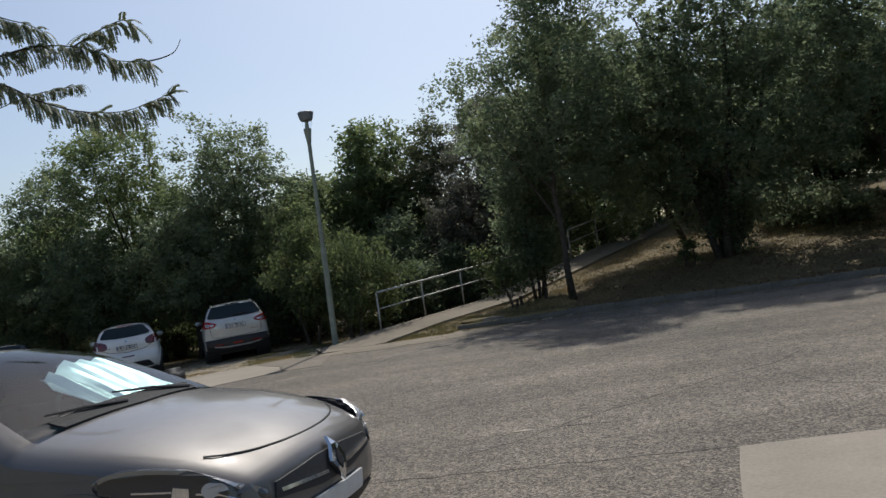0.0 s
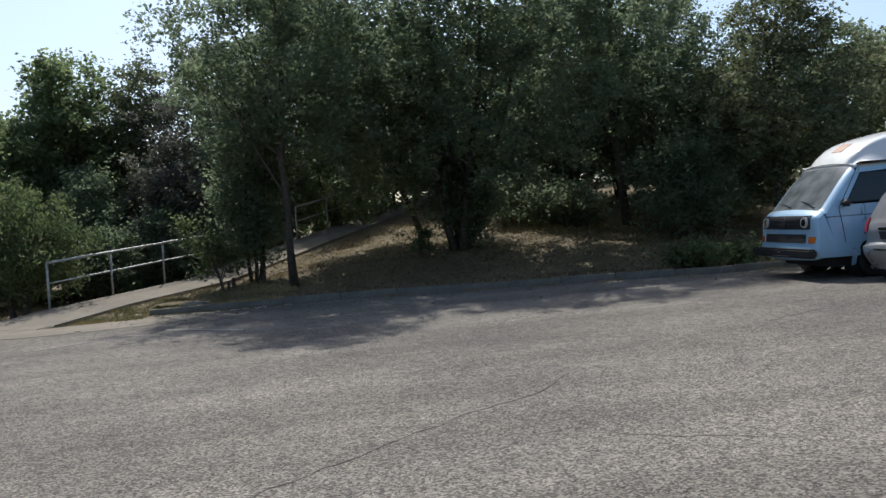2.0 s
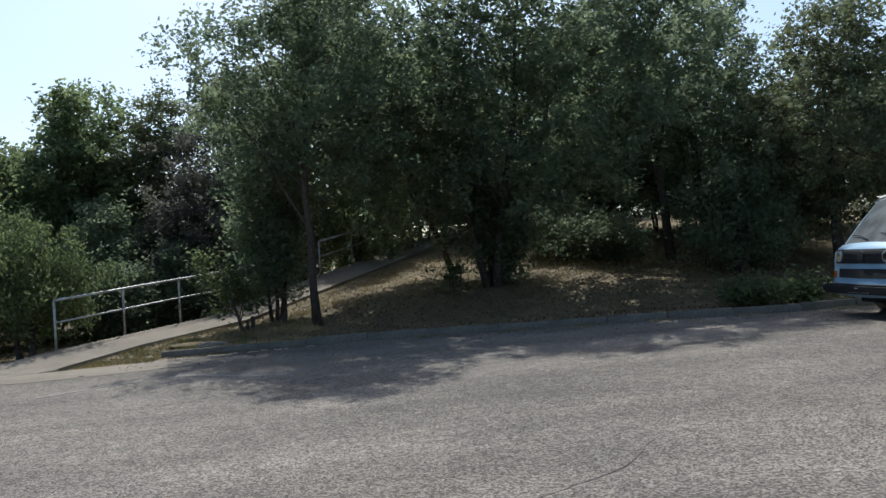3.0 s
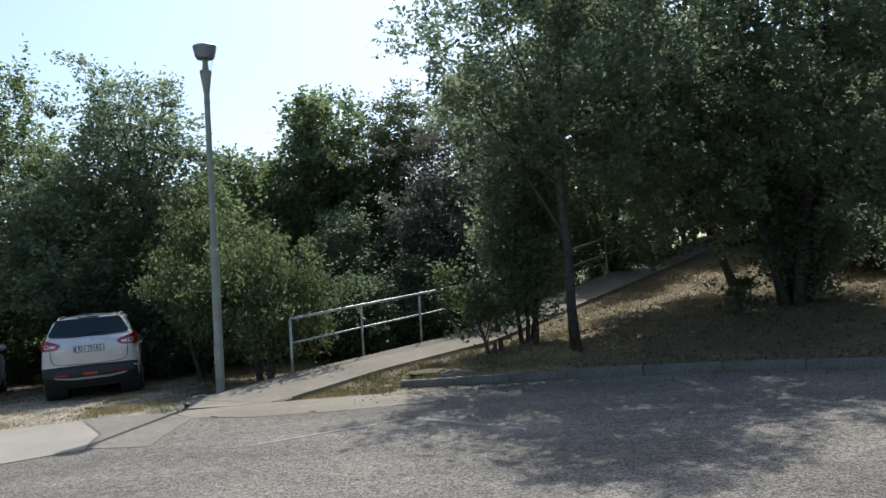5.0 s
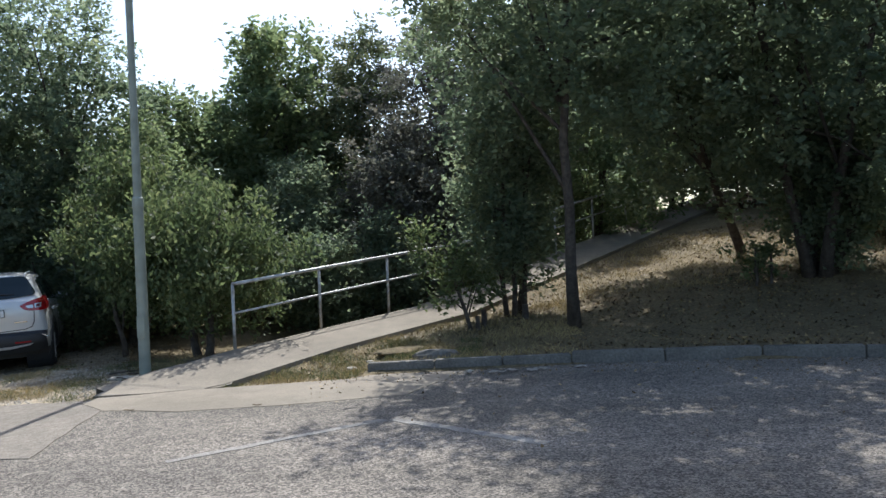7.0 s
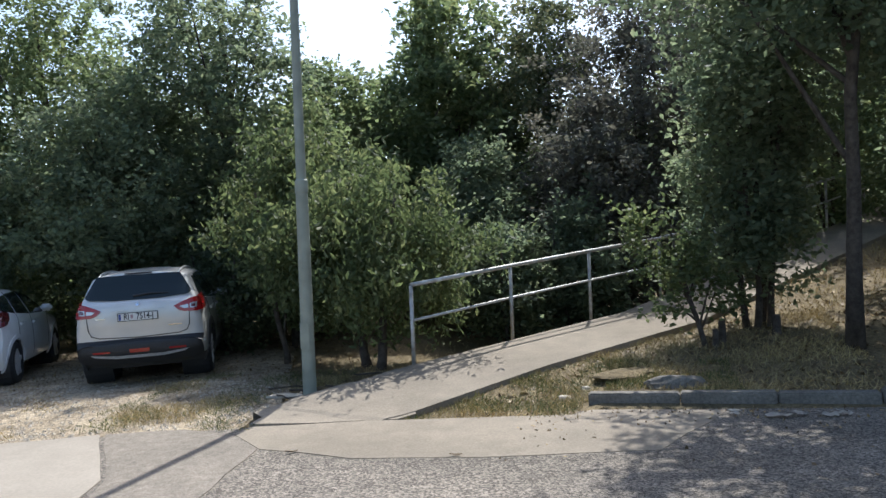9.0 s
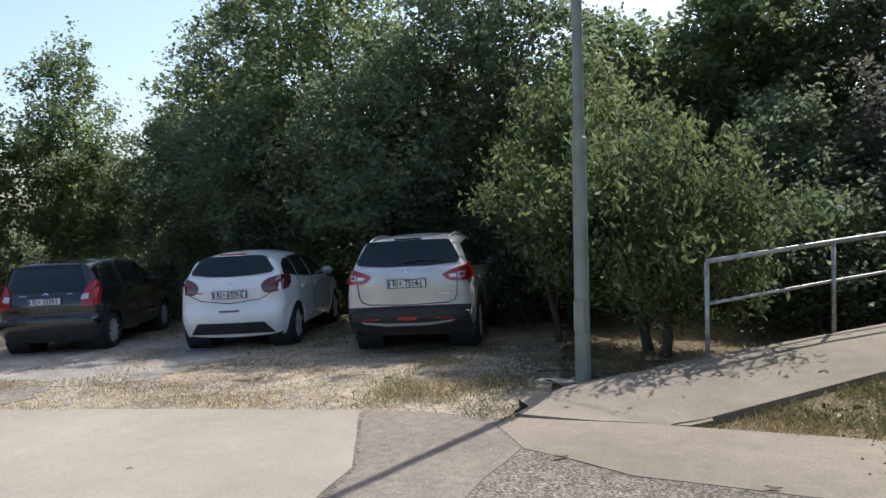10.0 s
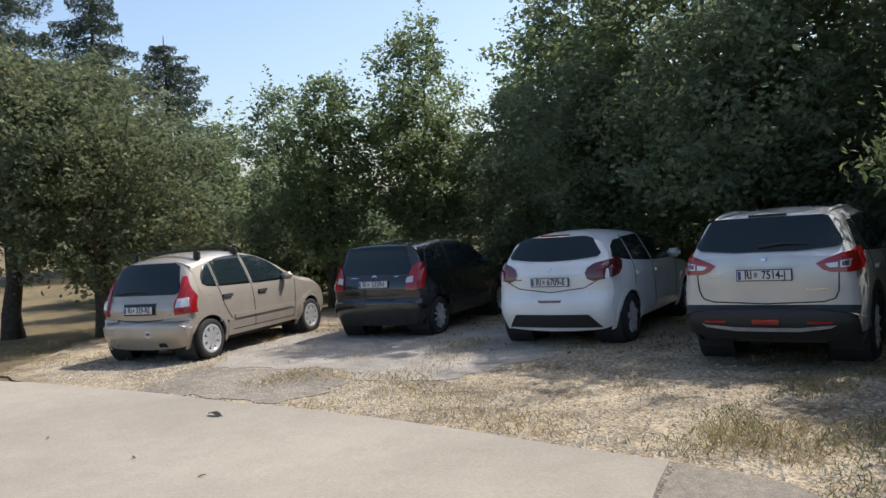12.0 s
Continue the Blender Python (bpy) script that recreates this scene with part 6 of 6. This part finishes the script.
for bi, pts in enumerate(BOUGHS):
    P = [Vector(p) - org for p in pts]
    n = len(P)
    # bend the bough smoothly through its points
    fine = []
    for k in range(n - 1):
        a, b, c, d = P[max(k - 1, 0)], P[k], P[k + 1], P[min(k + 2, n - 1)]
        for t in (0, 0.25, 0.5, 0.75):
            fine.append(0.5 * (2 * b + (c - a) * t + (2 * a - 5 * b + 4 * c - d) * t * t + (3 * b - a - 3 * c + d) * t ** 3))
    fine.append(P[-1])
    bm = bmesh.new()
    nf = len(fine)
    tube(bm, fine, [0.011 * (1 - k / (nf - 0.5)) ** 1.8 * (0.3 if bi in (1, 7) else 1) + 0.0022 for k in range(nf)], 6)
    bough = part("bough", bm, M_BARK, locust, smooth=True)
    if bi == 7:
        continue
    first = 0 if bi == 1 else 8 if n > 3 else 4
    verts, faces = [], []
    for k in range(first, nf - 1):
        a, b = fine[k], fine[k + 1]
        along = (b - a).normalized()
        across = along.cross(Vector((0, 0, 1))).normalized()
        for q in range(max(1, int((b - a).length / 0.0085))):
            side = 1 if rl.uniform() < 0.5 else -1
            st = a.lerp(b, rl.uniform())
            out = (along * rl.uniform(0.1, 0.8) + across * side * rl.uniform(0.2, 0.9) + Vector((0, 0, rl.uniform(-0.9, 0.45)))).normalized()
            size = rl.uniform(0.09, 0.15)
            # a feathered leaf: an arching rib with pairs of small leaflets hanging from it
            p, d, droop_ = st.copy(), out.copy(), rl.uniform(0.04, 0.26)
            for m_ in range(9):
                d = (d + Vector((0, 0, -droop_))).normalized()
                p = p + d * size / 9
                wide = d.cross(Vector((0, 0, 1)))
                wide = wide.normalized() if wide.length > 0.05 else across
                for sg in (1, -1):
                    tip = p + (wide * sg * 0.8 + Vector((0, 0, -0.45)) + d * 0.35).normalized() * rl.uniform(0.02, 0.03)
                    w = d * 0.0095
                    mid = p.lerp(tip, 0.5)
                    q0 = len(verts)
                    verts += [p, mid + w, tip, mid - w]
                    faces.append((q0, q0 + 1, q0 + 2, q0 + 3))
    fo = mesh_object("foliage", verts, faces, LEAF["locust"], bough)


# ---- litter, grass and stones ----
def scatter(n, x0, x1, y0, y1, seed, keep):
    r = np.random.RandomState(seed)
    out = []
    while len(out) < n:
        x, y = r.uniform(x0, x1), r.uniform(y0, y1)
        if r.uniform() < keep(x, y):
            out.append((x, y))
    return np.array(out), r


def top_z(x, y):
    return land_z(x, y) - 0.035 + 0.03 * noise.noise((x * 0.9, y * 0.9, 0)) * (1 if y > kerb_y(x) + 0.3 else 0.3)


def on_path(x, y, pad=0.03):
    r = Vector((x, y)) - PATH0
    return -pad < r.dot(PATHN) < PATHW + pad and r.dot(PATHD) > -0.9


def stuff(name, me, mat, label, category):
    me.materials.append(mat)
    return tagged(new(name, me), label, category, kind="stuff")


def lumps_keep(x, y, s=1.2, lo=0.45):
    return clamp((noise.noise((x * s, y * s, 3.0)) * 0.5 + 0.5 - lo) * 4, 0, 1)


# fallen leaves on the bank and under the trees
M_LITTER = leaf_mat("fallen_leaves", (0.06, 0.04, 0.022), (0.2, 0.13, 0.065), (0.36, 0.26, 0.12), 0.1)
pts, r = scatter(22000, -3.5, 13, 17.5, 29, 5, lambda x, y: 0 if (y < kerb_y(x) + 0.16 or on_path(x, y)) else (0.9 if y < 24 else 0.35))
C = np.array([(x, y, top_z(x, y) + 0.008) for x, y in pts])
stuff("leaf_litter", leaf_mesh("leaf_litter", C, 0.06, r, 0.0, 0.6, 3.0), M_LITTER, "fallen brown leaves covering the bank under the trees", "leaf litter")
pts, r = scatter(6000, -18, -5, 20.0, 27, 6, lambda x, y: 0.15 if y < 21.5 else 0.8)
C = np.array([(x, y, lot_z(x) + 0.012) for x, y in pts])
stuff("leaf_litter", leaf_mesh("leaf_litter", C, 0.04, r, 0.0, 0.6, 3.0), M_LITTER, "fallen brown leaves on the gravel beneath the trees", "leaf litter")
# shed leaves and grit on the asphalt by the kerb
pts, r = scatter(1000, -2.4, 10, 15.5, 19.6, 7, lambda x, y: 0 if y > kerb_y(x) - 0.03 else math.exp(-(kerb_y(x) - y) * 2.2) + 0.012)
C = np.array([(x, y, lot_z(x) + 0.012) for x, y in pts])
stuff("leaf_litter", leaf_mesh("leaf_litter", C, 0.036, r, 0.0, 0.6, 3.0), M_LITTER, "dry leaves blown against the kerb", "leaf litter")


# blades of dry grass
def blades(n, box4, seed, keep, size, mat, name, label, zf=top_z, ratio=0.07, droop=-0.9):
    pts, r = scatter(n, *box4, seed, keep)
    C = np.array([(x, y, zf(x, y) + size * 0.3) for x, y in pts])
    stuff(name, leaf_mesh(name, C, size, r, droop, ratio, 0.0), mat, label, "grass")


blades(9000, (-3.6, 1.0, 18.9, 23.2), 8, lambda x, y: 0 if (on_path(x, y) or y < 19.02 or (x > -1.9 and y < kerb_y(x) + 0.16)) else (1.0 if Vector((x, y)).x * 0.8 - y * 0.6 + 15.11 < 3.3 else 0.3) * (0.25 + lumps_keep(x, y)), 0.1, M_STRAW, "dry_grass", "dry straw-coloured grass beside the ramp")
blades(5000, (-3.6, -0.4, 18.95, 21.2), 9, lambda x, y: 0 if (on_path(x, y) or y < 19.02 or (x > -1.9 and y < kerb_y(x) + 0.16)) else lumps_keep(x, y, 1.6, 0.4), 0.09, M_WEED, "green_grass", "short green weeds along the ramp")
blades(9000, (0.5, 9.5, 23.0, 28.5), 10, lambda x, y: 0 if on_path(x, y) else 0.3 + lumps_keep(x, y), 0.12, M_STRAW, "dry_grass", "sunlit dry grass behind the tree")
blades(5000, (-5.6, -0.5, 19.9, 27.0), 11, lambda x, y: 0 if (Vector((x, y)) - PATH0).dot(PATHN) > -0.05 or y < 20.75 else math.exp(((Vector((x, y)) - PATH0).dot(PATHN) + 0.1) * 1.6), 0.1, M_STRAW, "dry_grass", "dry grass beside the handrail")
blades(7000, (-12.5, -4.9, 17.2, 21.5), 12, lambda x, y: 0 if y < 18.95 + (x + 6) * (0.42 if x < -6 else -0.05) else lumps_keep(x, y, 0.9, 0.5) * (1.3 if x > -7.5 else 0.7), 0.075, M_STRAW, "dry_grass", "dry grass tufts growing through the gravel", lambda x, y: lot_z(x))
blades(3600, (-7.2, -4.9, 18.6, 22.0), 13, lambda x, y: lumps_keep(x, y, 1.3, 0.42), 0.07, M_WEED, "green_grass", "green weeds in the gravel by the lamp", lambda x, y: lot_z(x))
blades(2600, (-20, -15, 14.5, 20), 14, lambda x, y: lumps_keep(x, y, 1.0, 0.45), 0.1, M_STRAW, "dry_grass", "dry grass below the olive tree", lambda x, y: lot_z(x))

# loose stones of the gravel bay
pts, r = scatter(7500, -16, -5.2, 15.5, 21.5, 15, lambda x, y: (0 if y < 18.7 + (x + 6.1) * (0.4 if x < -6.1 else -0.1) else 1.0 if y < 19.8 else 0.4) * (0.35 + lumps_keep(x, y, 0.8, 0.4)))
V, F = [], []
oct_f = ((0, 1, 4), (1, 2, 4), (2, 3, 4), (3, 0, 4))
for x, y in pts:
    s = r.uniform(0.008, 0.026)
    a = r.uniform(0, 6.28)
    b = len(V)
    z = lot_z(x) - 0.004
    for k in range(4):
        V.append((x + math.cos(a + k * 1.571) * s * r.uniform(0.7, 1.3), y + math.sin(a + k * 1.571) * s * r.uniform(0.7, 1.3), z))
    V.append((x + r.uniform(-0.3, 0.3) * s, y + r.uniform(-0.3, 0.3) * s, z + s * r.uniform(0.5, 1.0)))
    F += [tuple(b + i for i in f) for f in oct_f]
tagged(mesh_object("gravel_stones", V, F, M_STONE), "loose pale stones of the gravel bay", "gravel", kind="stuff")


# ---- small things ----
def rock(x, y, sx, sy, sz, seed, mat, label, name="rock", yaw=0.0, zf=top_z):
    bm = bmesh.new()
    bmesh.ops.create_icosphere(bm, subdivisions=3, radius=1)
    for v in bm.verts:
        k = 1 + 0.28 * noise.noise(v.co * 1.3 + Vector((seed * 3.1, 0, 0))) + 0.1 * noise.noise(v.co * 4 + Vector((seed, 0, 0)))
        v.co = Vector((v.co.x * sx, v.co.y * sy, max(v.co.z, -0.5) * sz)) * k
    ob = part(name, bm, mat)
    ob.matrix_basis = pose(x, y, zf(x, y) + sz * 0.3, 0, 0, yaw)
    return tagged(ob, label, "rock")


rock(-0.99, 20.1, 0.32, 0.1, 0.09, 2, M_KERB, "broken lump of pale concrete beside the kerb", "concrete_lump", 18)
rock(-2.1, 19.85, 0.09, 0.06, 0.04, 3, M_STONE, "small pale stone in the grass", yaw=30)
rock(-1.9, 20.2, 0.06, 0.05, 0.035, 4, M_STONE, "small pale stone in the grass")
rock(-4.78, 20.42, 0.12, 0.06, 0.03, 5, M_STONE, "flat pale stone at the foot of the lamp", yaw=10, zf=lambda x, y: lot_z(x))
rock(-5.3, 20.25, 0.24, 0.06, 0.03, 6, M_STONE, "flat pale stone slab at the foot of the lamp", yaw=12, zf=lambda x, y: lot_z(x))
rock(-4.75, 20.85, 0.4, 0.12, 0.05, 7, M_DIRT, "low mound of dry earth by the ramp", "earth_mound", 8)
rock(-1.5, 20.55, 0.42, 0.2, 0.06, 8, M_DIRT, "low mound of dry earth below the ramp", "earth_mound", 40)
rock(-0.55, 19.25, 0.05, 0.03, 0.02, 9, M_STONE, "small stone on the asphalt by the kerb", zf=lambda x, y: lot_z(x))
rock(-0.06, 7.62, 0.09, 0.03, 0.006, 10, M_STONE, "pale scrap lying on the asphalt", "pale_scrap", 10, zf=lambda x, y: lot_z(x) + 0.005)

for x, y, h, r in ((-0.46, 21.85, 0.22, 0.035), (-0.36, 22.1, 0.26, 0.045), (0.3, 22.3, 0.24, 0.05)):
    bm = bmesh.new()
    tube(bm, [(0, 0, -0.05), (0.005, 0.004, h * 0.6), (0.0, 0.0, h)], [r * 1.15, r, r * 0.92], 9)
    st = part("tree_stump", bm, M_BARK)
    st.location = (x, y, top_z(x, y))
    tagged(st, "short dark stump of a cut sapling", "stump")

# pale scraps of torn card lying along the kerb
rsc = random.Random(31)
for x, y, L, W, yaw in ((-0.22, 18.99, 0.2, 0.09, 12), (-0.04, 19.05, 0.11, 0.1, 50), (0.19, 19.01, 0.13, 0.07, -8), (0.32, 19.04, 0.1, 0.08, 20), (-0.57, 19.06, 0.1, 0.05, 25), (0.75, 19.05, 0.16, 0.06, 5)):
    bm = bmesh.new()
    cells = [[bm.verts.new(((i / 4 - 0.5) * L * rsc.uniform(0.9, 1.1), (j / 3 - 0.5) * W * rsc.uniform(0.8, 1.15), 0.012 + rsc.uniform(0, 0.028))) for j in range(4)] for i in range(5)]
    for i in range(4):
        for j in range(3):
            bm.faces.new((cells[i][j], cells[i + 1][j], cells[i + 1][j + 1], cells[i][j + 1]))
    bmesh.ops.solidify(bm, geom=bm.faces[:], thickness=0.003)
    sc = part("card_scrap", bm, M_CARD)
    sc.matrix_basis = pose(x, y, lot_z(x) + 0.004, 0, 0, yaw)
    tagged(sc, "pale crumpled card scrap lying by the kerb", "litter", group="scraps by the kerb")

# dry curled leaves and twigs on the drive and the strip
for k, (x, y, s, yaw) in enumerate(((-10.3, 16.6, 0.11, 20), (-4.15, 17.83, 0.06, 50), (-2.75, 17.75, 0.05, 10), (-7.4, 15.6, 0.04, 0), (-8.4, 16.0, 0.03, 70), (-6.9, 16.4, 0.025, 30), (-10.6, 15.2, 0.03, 0), (-9.3, 15.7, 0.03, 15))):
    bm = bmesh.new()
    ring = []
    for j in range(9):
        t = j / 8
        w = math.sin(math.pi * (0.08 + 0.86 * t)) * s * 0.32
        zz = 0.012 + s * 0.12 * math.sin(t * 5 + k)
        ring.append((bm.verts.new(((t - 0.5) * 2 * s, -w, zz + w * 0.3)), bm.verts.new(((t - 0.5) * 2 * s, 0, zz - 0.008 + 0.004)), bm.verts.new(((t - 0.5) * 2 * s, w, zz + w * 0.3))))
    for p, q in zip(ring, ring[1:]):
        bm.faces.new((p[0], p[1], q[1], q[0]))
        bm.faces.new((p[1], p[2], q[2], q[1]))
    lf = part("dry_leaf", bm, M_LITTER if k else M_SEAM)
    lf.matrix_basis = pose(x, y, lot_z(x) + 0.012, 0, 0, yaw)
    tagged(lf, "curled dry leaf lying on the concrete", "leaf")
rt = random.Random(9)
for k in range(9):
    x, y = rt.uniform(-5.9, -4.0), rt.uniform(20.3, 21.6)
    a, L = rt.uniform(-0.6, 0.6), rt.uniform(0.3, 0.8)
    bm = bmesh.new()
    tube(bm, [(0, 0, 0.02), (L * 0.5, rt.uniform(-0.05, 0.05), 0.05), (L, rt.uniform(-0.1, 0.1), 0.025)], [0.012, 0.01, 0.004], 5)
    tw = part("fallen_branch", bm, M_BARK)
    tw.matrix_basis = pose(x, y, lot_z(x), 0, 0, math.degrees(a))
    tagged(tw, "thin dry fallen branch on the ground", "branch")
